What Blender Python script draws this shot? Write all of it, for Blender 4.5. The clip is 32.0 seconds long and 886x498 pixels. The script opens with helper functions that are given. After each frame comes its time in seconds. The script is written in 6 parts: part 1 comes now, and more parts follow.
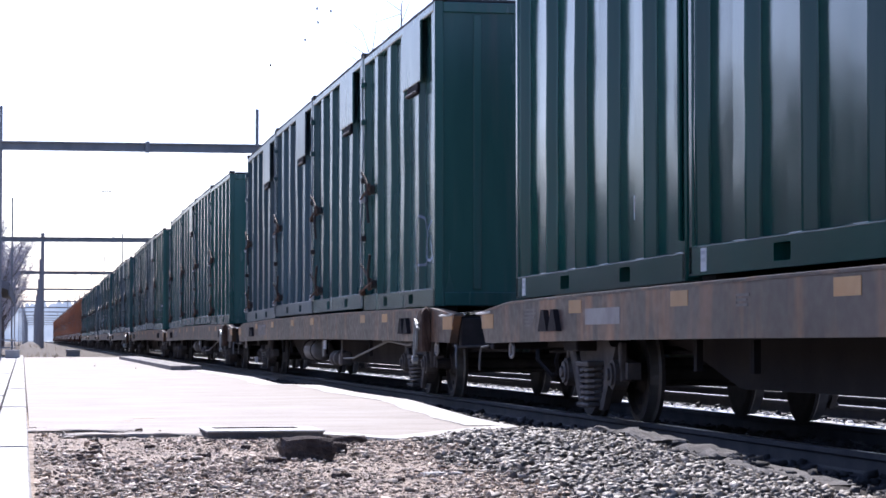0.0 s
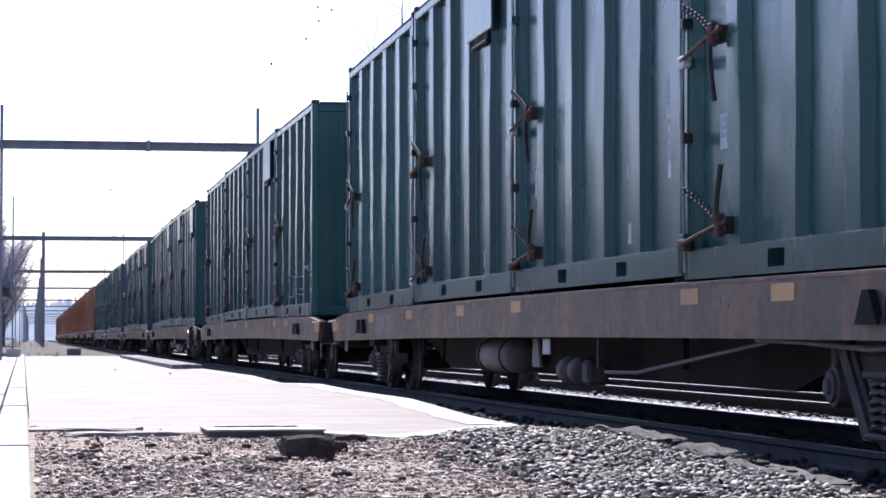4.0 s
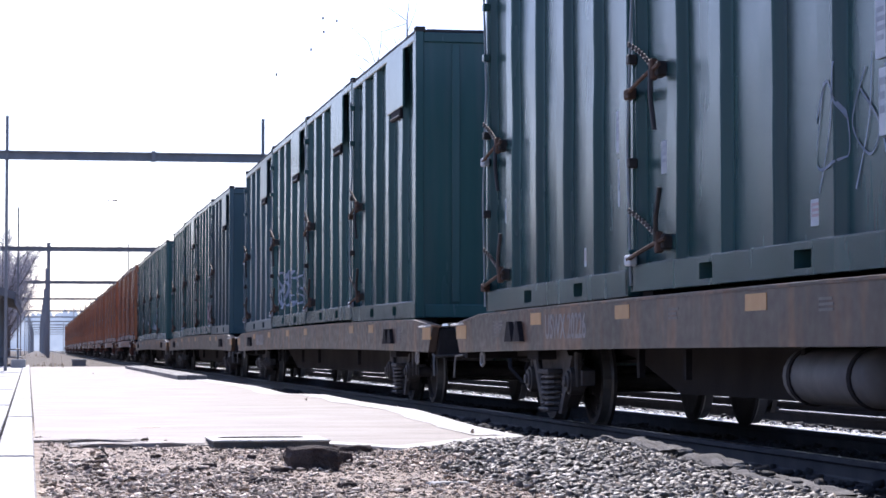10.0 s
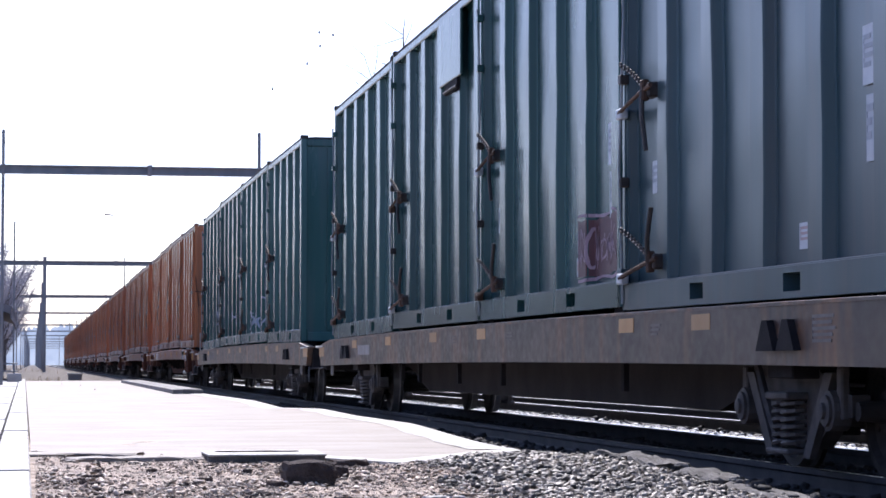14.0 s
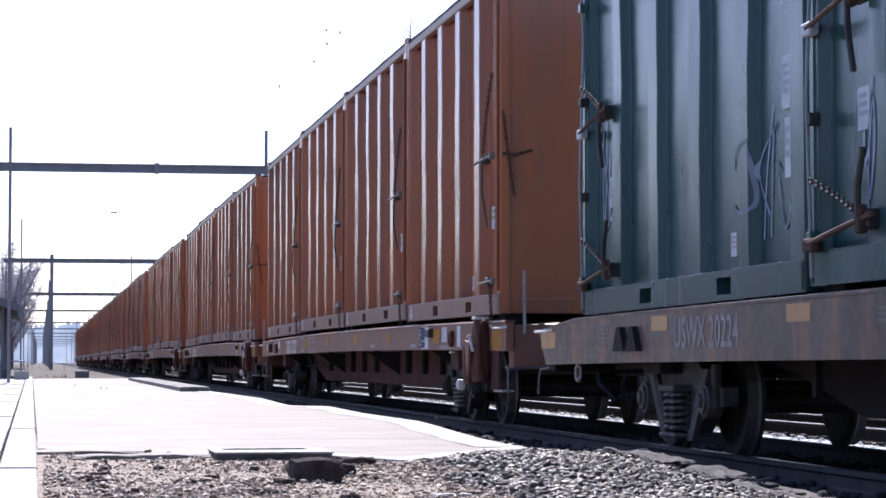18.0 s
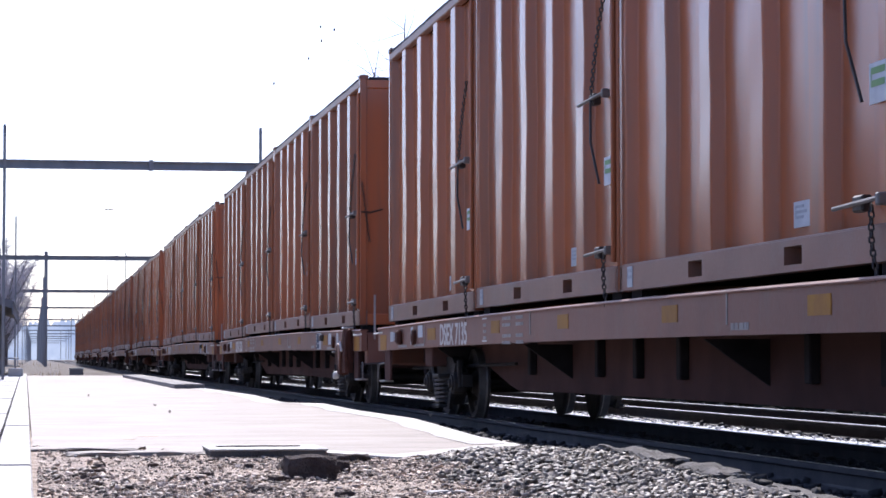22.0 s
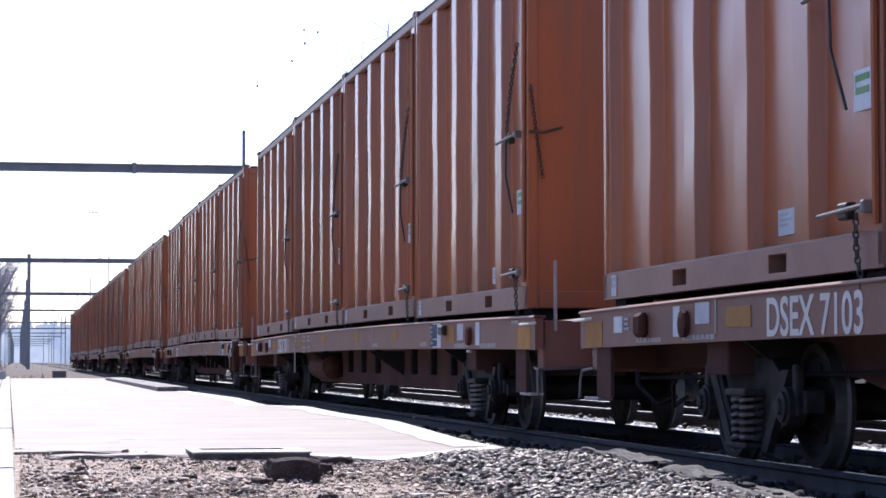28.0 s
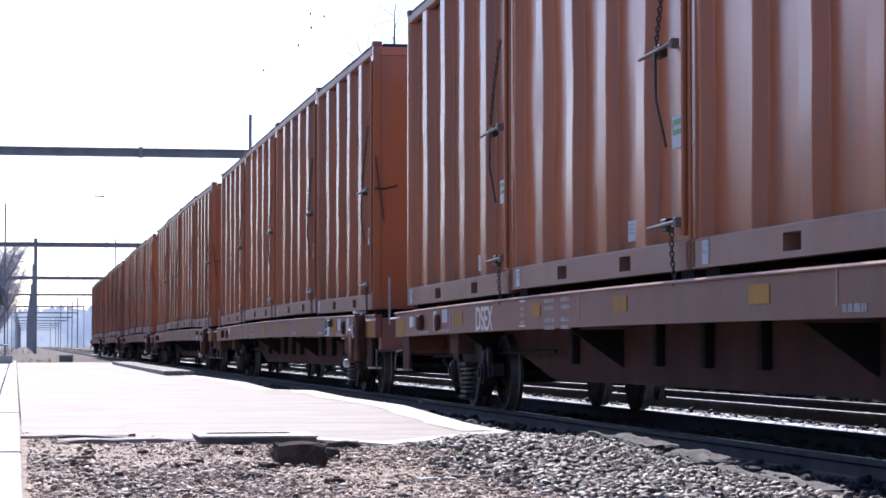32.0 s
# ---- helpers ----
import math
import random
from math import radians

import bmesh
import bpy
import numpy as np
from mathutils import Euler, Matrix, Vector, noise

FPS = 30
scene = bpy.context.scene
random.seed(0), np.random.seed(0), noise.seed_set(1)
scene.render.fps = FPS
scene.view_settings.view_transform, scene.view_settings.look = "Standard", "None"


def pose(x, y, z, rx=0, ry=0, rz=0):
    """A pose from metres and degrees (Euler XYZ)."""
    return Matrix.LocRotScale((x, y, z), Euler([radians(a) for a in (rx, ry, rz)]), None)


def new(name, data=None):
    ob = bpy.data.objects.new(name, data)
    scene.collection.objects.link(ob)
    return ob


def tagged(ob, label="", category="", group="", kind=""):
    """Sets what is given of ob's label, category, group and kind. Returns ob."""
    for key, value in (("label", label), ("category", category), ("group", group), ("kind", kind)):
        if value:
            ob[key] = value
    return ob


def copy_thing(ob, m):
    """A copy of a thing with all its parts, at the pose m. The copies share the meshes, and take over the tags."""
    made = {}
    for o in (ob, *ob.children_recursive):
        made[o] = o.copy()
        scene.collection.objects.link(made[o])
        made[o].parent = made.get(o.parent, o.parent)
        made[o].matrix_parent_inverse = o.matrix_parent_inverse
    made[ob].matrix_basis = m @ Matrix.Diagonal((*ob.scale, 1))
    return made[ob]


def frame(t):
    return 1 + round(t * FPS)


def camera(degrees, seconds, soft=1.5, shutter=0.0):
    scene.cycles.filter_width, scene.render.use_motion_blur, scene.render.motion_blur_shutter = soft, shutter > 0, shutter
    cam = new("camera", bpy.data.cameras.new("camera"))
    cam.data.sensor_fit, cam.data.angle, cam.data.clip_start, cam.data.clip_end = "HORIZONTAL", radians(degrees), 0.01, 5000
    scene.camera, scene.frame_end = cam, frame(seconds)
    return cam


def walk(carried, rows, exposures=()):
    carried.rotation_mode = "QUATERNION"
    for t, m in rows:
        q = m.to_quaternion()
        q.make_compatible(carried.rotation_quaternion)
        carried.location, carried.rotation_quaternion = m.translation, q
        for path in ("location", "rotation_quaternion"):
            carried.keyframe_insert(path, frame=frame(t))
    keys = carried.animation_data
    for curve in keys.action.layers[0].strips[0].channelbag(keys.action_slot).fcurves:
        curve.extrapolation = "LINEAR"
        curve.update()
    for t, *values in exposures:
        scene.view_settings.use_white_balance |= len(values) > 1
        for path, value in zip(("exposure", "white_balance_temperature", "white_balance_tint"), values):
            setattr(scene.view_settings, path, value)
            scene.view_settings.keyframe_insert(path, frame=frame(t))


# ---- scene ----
# A freight train of waste containers rolls past a low platform on a straight line.
# x: across the track, y: along it, z: up. Platform paving at z = 0, rail tops at z = 0.024.
import itertools

CLIP = 32.0
EYE = (0.0, 0.0, 0.74)
cam = camera(21.5, CLIP, soft=1.6)

# seconds, turn to the right of the track, tilt upwards (degrees)
PATH = (
    (0, 9.9783, 2.2406), (0.5, 10.0403, 2.2214), (1, 10.0428, 2.2214), (1.5, 10.0238, 2.2188),
    (2, 10.0202, 2.182), (2.5, 9.9989, 2.1978), (3, 9.9833, 2.1769), (3.5, 9.9675, 2.1769),
    (5.5, 9.9457, 2.3915), (6, 9.9359, 2.3915), (6.5, 9.9545, 2.3732), (7, 9.9359, 2.3915),
    (7.5, 9.8919, 2.3943), (8, 9.8927, 2.3732), (8.5, 9.8953, 2.3541), (9, 9.895, 2.3995),
    (9.5, 9.8771, 2.4341), (10, 9.8351, 2.4734), (10.5, 9.8148, 2.4971), (11, 9.8171, 2.5269),
    (11.5, 9.8686, 2.5451), (12, 9.8732, 2.6243), (12.5, 9.8931, 2.6619), (13, 9.8927, 2.7124),
    (13.5, 9.9125, 2.7761), (14, 9.9299, 2.8205), (14.5, 9.9298, 2.8389), (16.5, 9.8153, 2.7571),
    (17, 9.7482, 2.7707), (17.5, 9.7512, 2.7387), (18, 9.7599, 2.7622), (18.5, 9.7752, 2.7622),
    (19, 9.7599, 2.7622), (19.5, 9.7649, 2.7624), (20, 9.7986, 2.7865), (20.5, 9.8033, 2.8205),
    (21, 9.8099, 2.7813), (21.5, 9.8608, 2.723), (22, 9.8969, 2.6908), (22.5, 9.9382, 2.6908),
    (23, 9.9752, 2.6934), (23.5, 10.0176, 2.696), (24, 10.0616, 2.7205), (24.5, 10.0897, 2.6986),
    (25, 10.1104, 2.688), (25.5, 10.1379, 2.6541), (27.5, 10.2818, 2.784), (28, 10.3055, 2.7571),
    (28.5, 10.2834, 2.7333), (29, 10.2604, 2.6487), (29.5, 10.2321, 2.5634), (30, 10.2072, 2.4971),
    (30.5, 10.1847, 2.4393), (31, 10.1462, 2.3969), (31.5, 10.1435, 2.3969), (32, 10.1464, 2.3704),
)
LIGHTNESS, KELVIN, TINT = 0.58, 6060, 17
walk(cam, [(t, pose(*EYE, 90 + tilt, 0, -turn)) for t, turn, tilt in PATH],
     exposures=((0.0, LIGHTNESS, KELVIN, TINT), (CLIP, LIGHTNESS, KELVIN, TINT)))

# ---- light ----
SUN_TURN, SUN_HEIGHT = 0.4, 43.0      # degrees right of the track, above the horizon
world = bpy.data.worlds.new("world")
scene.world = world
world.use_nodes = True
wn, wl = world.node_tree.nodes, world.node_tree.links
sky = wn.new("ShaderNodeTexSky")
sky.sky_type, sky.sun_disc = "NISHITA", False
sky.sun_elevation, sky.sun_rotation = radians(SUN_HEIGHT), radians(SUN_TURN)
sky.air_density, sky.dust_density, sky.ozone_density = 1.0, 1.4, 1.2
wn["Background"].inputs["Strength"].default_value = 0.127
cool = wn.new("ShaderNodeMix")            # thin high haze takes the yellow out of the horizon
cool.data_type, cool.blend_type = "RGBA", "MULTIPLY"
cool.inputs["Factor"].default_value = 1.0
cool.inputs["B"].default_value = (0.86, 0.955, 1.21, 1)
pale = wn.new("ShaderNodeHueSaturation")
pale.inputs["Saturation"].default_value = 0.95
wl.new(sky.outputs[0], pale.inputs["Color"])
wl.new(pale.outputs[0], cool.inputs["A"])
wl.new(cool.outputs["Result"], wn["Background"].inputs["Color"])
sun = new("sun", bpy.data.lights.new("sun", "SUN"))
sun.data.energy, sun.data.angle, sun.data.color = 5.0, radians(0.5), (1.0, 0.95, 0.88)
sun.matrix_world = pose(0, 0, 60, -(90 - SUN_HEIGHT), 0, -SUN_TURN)


# ---- materials ----
def mat(name, c1, c2, rough=0.6, metal=0.0, scale=6.0, fine=60.0, bump=0.15, stretch=(1, 1, 1), rnd=0.0, dirt=None,
        dirt_amt=0.0, dirt_scale=1.2, dirt_stretch=(1, 1, 1), space="Object", rough_var=0.08, coat=0.0, island=False,
        bump_dist=0.01, spec=0.5):
    m = bpy.data.materials.new(name)
    m.use_nodes = True
    n, l = m.node_tree.nodes, m.node_tree.links
    b = n["Principled BSDF"]
    tc = n.new("ShaderNodeTexCoord")
    info = n.new("ShaderNodeObjectInfo")
    mp = n.new("ShaderNodeMapping")
    mp.inputs["Scale"].default_value = stretch
    off = n.new("ShaderNodeVectorMath")
    off.operation = "MULTIPLY_ADD"
    l.new(info.outputs["Random"], off.inputs[0])
    off.inputs[1].default_value = (37.0, 53.0, 19.0) if space == "Object" else (0, 0, 0)
    if space == "World":
        geo = n.new("ShaderNodeNewGeometry")
        l.new(geo.outputs["Position"], off.inputs[2])
    else:
        l.new(tc.outputs["Object"], off.inputs[2])
    l.new(off.outputs[0], mp.inputs["Vector"])
    big = n.new("ShaderNodeTexNoise")
    big.inputs["Scale"].default_value, big.inputs["Detail"].default_value = scale, 5
    l.new(mp.outputs[0], big.inputs["Vector"])
    small = n.new("ShaderNodeTexNoise")
    small.inputs["Scale"].default_value, small.inputs["Detail"].default_value = fine, 4
    l.new(mp.outputs[0], small.inputs["Vector"])
    ramp = n.new("ShaderNodeMapRange")
    ramp.inputs["From Min"].default_value, ramp.inputs["From Max"].default_value = 0.32, 0.68
    l.new(big.outputs[0], ramp.inputs["Value"])
    mix = n.new("ShaderNodeMix")
    mix.data_type = "RGBA"
    mix.inputs["A"].default_value, mix.inputs["B"].default_value = (*c1, 1), (*c2, 1)
    l.new(ramp.outputs[0], mix.inputs["Factor"])
    col = mix.outputs["Result"]
    if dirt:
        dmp = n.new("ShaderNodeMapping")
        dmp.inputs["Scale"].default_value = dirt_stretch
        l.new(off.outputs[0], dmp.inputs["Vector"])
        dn = n.new("ShaderNodeTexNoise")
        dn.inputs["Scale"].default_value, dn.inputs["Detail"].default_value = dirt_scale, 3.5
        dn.inputs["Roughness"].default_value = 0.65
        l.new(dmp.outputs[0], dn.inputs["Vector"])
        dr = n.new("ShaderNodeMapRange")
        dr.inputs["From Min"].default_value, dr.inputs["From Max"].default_value = 0.48, 0.72
        dr.inputs["To Max"].default_value = dirt_amt
        l.new(dn.outputs[0], dr.inputs["Value"])
        dm = n.new("ShaderNodeMix")
        dm.data_type = "RGBA"
        l.new(dr.outputs[0], dm.inputs["Factor"])
        l.new(col, dm.inputs["A"])
        dm.inputs["B"].default_value = (*dirt, 1)
        col = dm.outputs["Result"]
    if rnd:
        src = info.outputs["Random"]
        if island:
            g2 = n.new("ShaderNodeNewGeometry")
            src = g2.outputs["Random Per Island"]
        rr = n.new("ShaderNodeMapRange")
        rr.inputs["To Min"].default_value, rr.inputs["To Max"].default_value = 1 - rnd, 1 + rnd
        l.new(src, rr.inputs["Value"])
        hsv = n.new("ShaderNodeHueSaturation")
        l.new(rr.outputs[0], hsv.inputs["Value"])
        l.new(col, hsv.inputs["Color"])
        col = hsv.outputs["Color"]
    l.new(col, b.inputs["Base Color"])
    rv = n.new("ShaderNodeMapRange")
    rv.inputs["To Min"].default_value = max(0.03, rough - rough_var)
    rv.inputs["To Max"].default_value = min(1, rough + rough_var)
    l.new(small.outputs[0], rv.inputs["Value"])
    l.new(rv.outputs[0], b.inputs["Roughness"])
    b.inputs["Metallic"].default_value = metal
    b.inputs["Coat Weight"].default_value = coat
    b.inputs["Specular IOR Level"].default_value = spec
    if bump:
        bp = n.new("ShaderNodeBump")
        bp.inputs["Strength"].default_value, bp.inputs["Distance"].default_value = bump, bump_dist
        l.new(small.outputs[0], bp.inputs["Height"])
        l.new(bp.outputs[0], b.inputs["Normal"])
    return m


STREAK = (1.0, 1.0, 0.16)
M_TEAL = mat("teal_container_paint", (0.017, 0.057, 0.057), (0.042, 0.102, 0.102), 0.26, 0, 1.2, 4, 0.012, STREAK, 0.22,
             (0.075, 0.085, 0.09), 0.5, 2.2, (1.5, 1.5, 0.10), rough_var=0.05, spec=0.38)
M_GREEN = mat("deep_green_container_paint", (0.004, 0.044, 0.036), (0.008, 0.060, 0.050), 0.13, 0, 1.2, 4, 0.008, STREAK, 0.15,
              (0.05, 0.065, 0.055), 0.4, 2.0, (1.5, 1.5, 0.12), rough_var=0.05, spec=0.5)
M_GREEN_OLD = mat("worn_green_container_paint", (0.014, 0.060, 0.053), (0.034, 0.102, 0.090), 0.26, 0, 1.2, 4, 0.012, STREAK, 0.18,
                  (0.07, 0.078, 0.075), 0.5, 2.2, (1.5, 1.5, 0.10), rough_var=0.05, spec=0.4)
M_GREYBLUE = mat("grey_blue_container_paint", (0.026, 0.058, 0.072), (0.056, 0.102, 0.120), 0.3, 0, 1.2, 4, 0.015, STREAK, 0.2,
                 (0.095, 0.09, 0.09), 0.6, 2.5, (1.5, 1.5, 0.10), rough_var=0.05, spec=0.36)
M_ORANGE = mat("orange_container_paint", (0.40, 0.128, 0.054), (0.30, 0.101, 0.048), 0.22, 0, 1.0, 4, 0.012, STREAK, 0.12,
               (0.19, 0.105, 0.075), 0.7, 2.0, (1.5, 1.5, 0.10), rough_var=0.05, spec=0.38)
M_ORANGE_RAIL = mat("dusty_orange_paint", (0.235, 0.115, 0.082), (0.185, 0.090, 0.065), 0.42, 0, 2.0, 40, 0.08, (1, 1, 1), 0.1,
                    (0.20, 0.14, 0.12), 0.6, 1.5, spec=0.25)
M_DECK_OLD = mat("weathered_brown_steel", (0.042, 0.031, 0.028), (0.108, 0.079, 0.067), 0.40, 0.05, 1.1, 14, 0.08, (1, 0.55, 0.8), 0.2,
                 (0.27, 0.13, 0.065), 0.85, 1.9, (1, 1, 0.25), spec=0.22, rough_var=0.2)
M_DECK_RED = mat("faded_red_oxide_paint", (0.205, 0.090, 0.062), (0.165, 0.076, 0.055), 0.5, 0, 1.5, 40, 0.1, (1, 1, 0.5), 0.08,
                 (0.17, 0.115, 0.095), 0.5, 1.6, (1, 1, 0.4), spec=0.2)
M_BELLY = mat("grimy_red_steel", (0.088, 0.046, 0.040), (0.060, 0.033, 0.029), 0.9, 0, 1.5, 40, 0.15, rnd=0.1, spec=0.06)
# Soot, with the shade beneath and between parts put into the black as well.
M_UNDER = mat("sooty_shaded_black_steel", (0.016, 0.014, 0.015), (0.028, 0.024, 0.025), 0.85, 0.1, 5, 60, 0.3, rnd=0.2, spec=0.12)
M_TRUCK = mat("dusty_cast_steel", (0.050, 0.044, 0.043), (0.105, 0.092, 0.088), 0.7, 0.1, 5, 60, 0.3, rnd=0.2, spec=0.2)
M_SPRING = mat("worn_spring_steel", (0.07, 0.063, 0.06), (0.14, 0.125, 0.12), 0.5, 0.3, 8, 60, 0.2, rnd=0.2, spec=0.3)
# Copy of the truck steel, darkened for the shade under the red wagons.
M_TRUCK_DARK = mat("shaded_cast_steel", (0.020, 0.018, 0.018), (0.045, 0.040, 0.038), 0.75, 0.1, 5, 60, 0.3, rnd=0.2, spec=0.15)
M_WHEEL = mat("rusty_wheel_steel", (0.022, 0.019, 0.019), (0.046, 0.039, 0.037), 0.65, 0.1, 6, 50, 0.2, spec=0.2)
M_TREAD = mat("polished_tread_steel", (0.36, 0.35, 0.345), (0.46, 0.45, 0.44), 0.32, 1.0, 6, 50, 0.05)
M_TYRE = mat("worn_wheel_rim", (0.10, 0.095, 0.092), (0.16, 0.15, 0.145), 0.5, 0.5, 6, 50, 0.1)
M_LATCH = mat("rusty_latch_steel", (0.026, 0.022, 0.021), (0.055, 0.043, 0.038), 0.55, 0.4, 8, 60, 0.3, rnd=0.3)
M_RUST = mat("brown_rusty_steel", (0.060, 0.036, 0.028), (0.11, 0.068, 0.05), 0.8, 0.1, 8, 60, 0.3, rnd=0.3, spec=0.15)
M_ROD = mat("pale_worn_steel", (0.16, 0.18, 0.19), (0.26, 0.27, 0.28), 0.45, 0.3, 6, 60, 0.15, (1, 1, 0.2))
M_PALE = mat("pale_sticker", (0.36, 0.39, 0.43), (0.48, 0.50, 0.53), 0.5, 0, 8, 60, 0.05, rnd=0.2)
M_INK = mat("dark_print", (0.24, 0.26, 0.30), (0.32, 0.34, 0.38), 0.6, 0, 8, 60, 0.0)
M_INK_RED = mat("red_print", (0.34, 0.24, 0.25), (0.4, 0.3, 0.3), 0.6, 0, 8, 60, 0.0)
M_INK_GREEN = mat("green_print", (0.10, 0.22, 0.08), (0.15, 0.3, 0.1), 0.6, 0, 8, 60, 0.0)
M_LETTER = mat("worn_white_lettering", (0.50, 0.47, 0.44), (0.60, 0.57, 0.54), 0.6, 0, 6, 40, 0.1)
M_LETTER_OLD = mat("faded_grey_lettering", (0.24, 0.215, 0.20), (0.33, 0.305, 0.285), 0.7, 0, 4, 30, 0.1)
M_STENCIL = mat("rubbed_grey_stencil", (0.12, 0.105, 0.10), (0.19, 0.17, 0.16), 0.7, 0, 6, 40, 0.1)
M_YELLOW = mat("yellow_reflector", (0.40, 0.20, 0.06), (0.46, 0.25, 0.09), 0.4, 0, 6, 60, 0.05, rnd=0.2)
M_OCHRE = mat("faded_ochre_paint", (0.34, 0.16, 0.015), (0.27, 0.12, 0.02), 0.6, 0, 6, 60, 0.05, rnd=0.2, spec=0.2)
M_BLUE = mat("blue_board", (0.02, 0.04, 0.085), (0.03, 0.055, 0.11), 0.6, 0, 6, 60, 0.05, spec=0.15)
M_CANVAS = mat("brown_canvas", (0.085, 0.034, 0.024), (0.055, 0.024, 0.018), 0.85, 0, 8, 60, 0.3, spec=0.1)
M_COVER = mat("dark_roof_cover", (0.035, 0.035, 0.04), (0.06, 0.058, 0.062), 0.7, 0, 6, 60, 0.2, rnd=0.2, spec=0.2)
M_TAG_RED = mat("dark_red_spray_paint", (0.07, 0.025, 0.03), (0.10, 0.04, 0.045), 0.5, 0, 5, 40, 0.0, spec=0.3)
M_TAG_PINK = mat("dusty_pink_spray_paint", (0.34, 0.25, 0.29), (0.24, 0.17, 0.21), 0.6, 0, 5, 40, 0.0, spec=0.2)
M_GRAFFITI = mat("faded_spray_paint", (0.36, 0.40, 0.48), (0.20, 0.25, 0.33), 0.7, 0, 5, 40, 0.0, rnd=0.3, spec=0.2)
M_RAIL = mat("rail_steel", (0.036, 0.036, 0.042), (0.062, 0.058, 0.060), 0.7, 0.2, 4, 50, 0.15, spec=0.15)
M_TIE = mat("oiled_timber", (0.035, 0.027, 0.022), (0.065, 0.052, 0.043), 0.95, 0, 5, 70, 0.5, (1, 0.2, 1), 0.3, spec=0.1)
M_PAVE = mat("pale_worn_asphalt", (0.212, 0.178, 0.150), (0.290, 0.247, 0.212), 0.72, 0, 1.1, 90, 0.7, (0.55, 1.0, 1), 0,
             (0.175, 0.143, 0.120), 0.8, 1.6, (0.6, 1, 1), "World", spec=0.33)
M_CURB = mat("pale_granite_kerb", (0.36, 0.345, 0.32), (0.46, 0.44, 0.41), 0.75, 0, 2.0, 90, 0.4, rnd=0.08,
             dirt=(0.17, 0.15, 0.125), dirt_amt=0.7, dirt_scale=2.5)
M_DIRT = mat("grey_gritty_dirt", (0.40, 0.305, 0.235), (0.58, 0.47, 0.375), 0.85, 0, 3.5, 70, 1.0, (1, 1, 1), 0,
             (0.09, 0.08, 0.075), 0.8, 3.0, (1, 1, 1), "World", bump_dist=0.03, spec=0.25)
M_GROUND = mat("trackside_gravel", (0.15, 0.13, 0.11), (0.22, 0.195, 0.165), 0.95, 0, 3.0, 22, 1.0, (1, 1, 1), 0,
               (0.10, 0.09, 0.08), 0.7, 0.6, (1, 1, 1), "World", bump_dist=0.05, spec=0.1)
M_STONE = mat("grey_ballast_stone", (0.040, 0.033, 0.028), (0.30, 0.26, 0.22), 0.6, 0, 25, 150, 0.5, rnd=0.8, island=True, spec=0.35)
M_STONE_DIRT = mat("brown_grey_grit", (0.09, 0.064, 0.047), (0.60, 0.485, 0.39), 0.65, 0, 25, 150, 0.5, rnd=0.8, island=True, spec=0.3)
# Copy of the ballast stone with the shade under the train put into its colour.
M_STONE_DARK = mat("dark_ballast_stone", (0.030, 0.029, 0.031), (0.065, 0.062, 0.062), 0.85, 0, 25, 150, 0.5, rnd=0.5, island=True, spec=0.15)
# Sun glare on the strip between the tracks is put into these two colours.
M_STONE_SUNLIT = mat("sunlit_ballast_stone", (0.52, 0.50, 0.48), (0.68, 0.66, 0.63), 0.5, 0, 25, 150, 0.4, rnd=0.4, island=True)
M_SHOULDER = mat("sunlit_crushed_stone", (0.46, 0.44, 0.42), (0.62, 0.60, 0.57), 0.6, 0, 5, 40, 0.6, space="World", bump_dist=0.02, spec=0.4)
M_CHIP = mat("pale_warm_stone", (0.42, 0.35, 0.29), (0.62, 0.53, 0.45), 0.7, 0, 25, 150, 0.4, rnd=0.4, island=True, spec=0.25)
M_BELLY_OLD = mat("grimy_grey_steel", (0.026, 0.022, 0.022), (0.045, 0.038, 0.036), 0.85, 0, 1.5, 40, 0.15, rnd=0.1, spec=0.1)
M_TANK = mat("dusty_grey_paint", (0.11, 0.103, 0.10), (0.17, 0.158, 0.15), 0.6, 0, 4, 40, 0.2, rnd=0.2, spec=0.2)
# Shade between ballast stones and under the train is put into this colour.
M_BED = mat("dark_gap_grit", (0.03, 0.027, 0.024), (0.06, 0.052, 0.046), 0.9, 0, 6, 60, 0.8, space="World", bump_dist=0.02, spec=0.1)
M_ROCK = mat("dark_broken_asphalt", (0.060, 0.046, 0.042), (0.11, 0.088, 0.080), 0.95, 0, 9, 60, 1.0, bump_dist=0.03, spec=0.1)
M_CONC = mat("pale_concrete", (0.42, 0.40, 0.38), (0.54, 0.52, 0.49), 0.8, 0, 3, 60, 0.5, dirt=(0.22, 0.2, 0.18), dirt_amt=0.6)
# Stained, and darkened further to paint the shade beside the train.
M_EDGE = mat("shaded_stained_concrete", (0.085, 0.078, 0.074), (0.17, 0.158, 0.148), 0.85, 0, 5, 60, 0.8, dirt=(0.05, 0.046, 0.043), dirt_amt=0.7, bump_dist=0.02, spec=0.15)
M_MAST = mat("grey_mast_steel", (0.20, 0.20, 0.215), (0.27, 0.265, 0.27), 0.6, 0.1, 2, 30, 0.2, (1, 1, 0.2))
M_ROOF = mat("grey_shelter_roof", (0.14, 0.135, 0.145), (0.19, 0.18, 0.185), 0.7, 0, 2, 30, 0.3)
M_WALL = mat("grey_render", (0.20, 0.19, 0.19), (0.27, 0.26, 0.25), 0.85, 0, 1, 30, 0.3)
M_BARK = mat("grey_bark", (0.12, 0.10, 0.09), (0.18, 0.15, 0.135), 0.95, 0, 4, 30, 0.5)
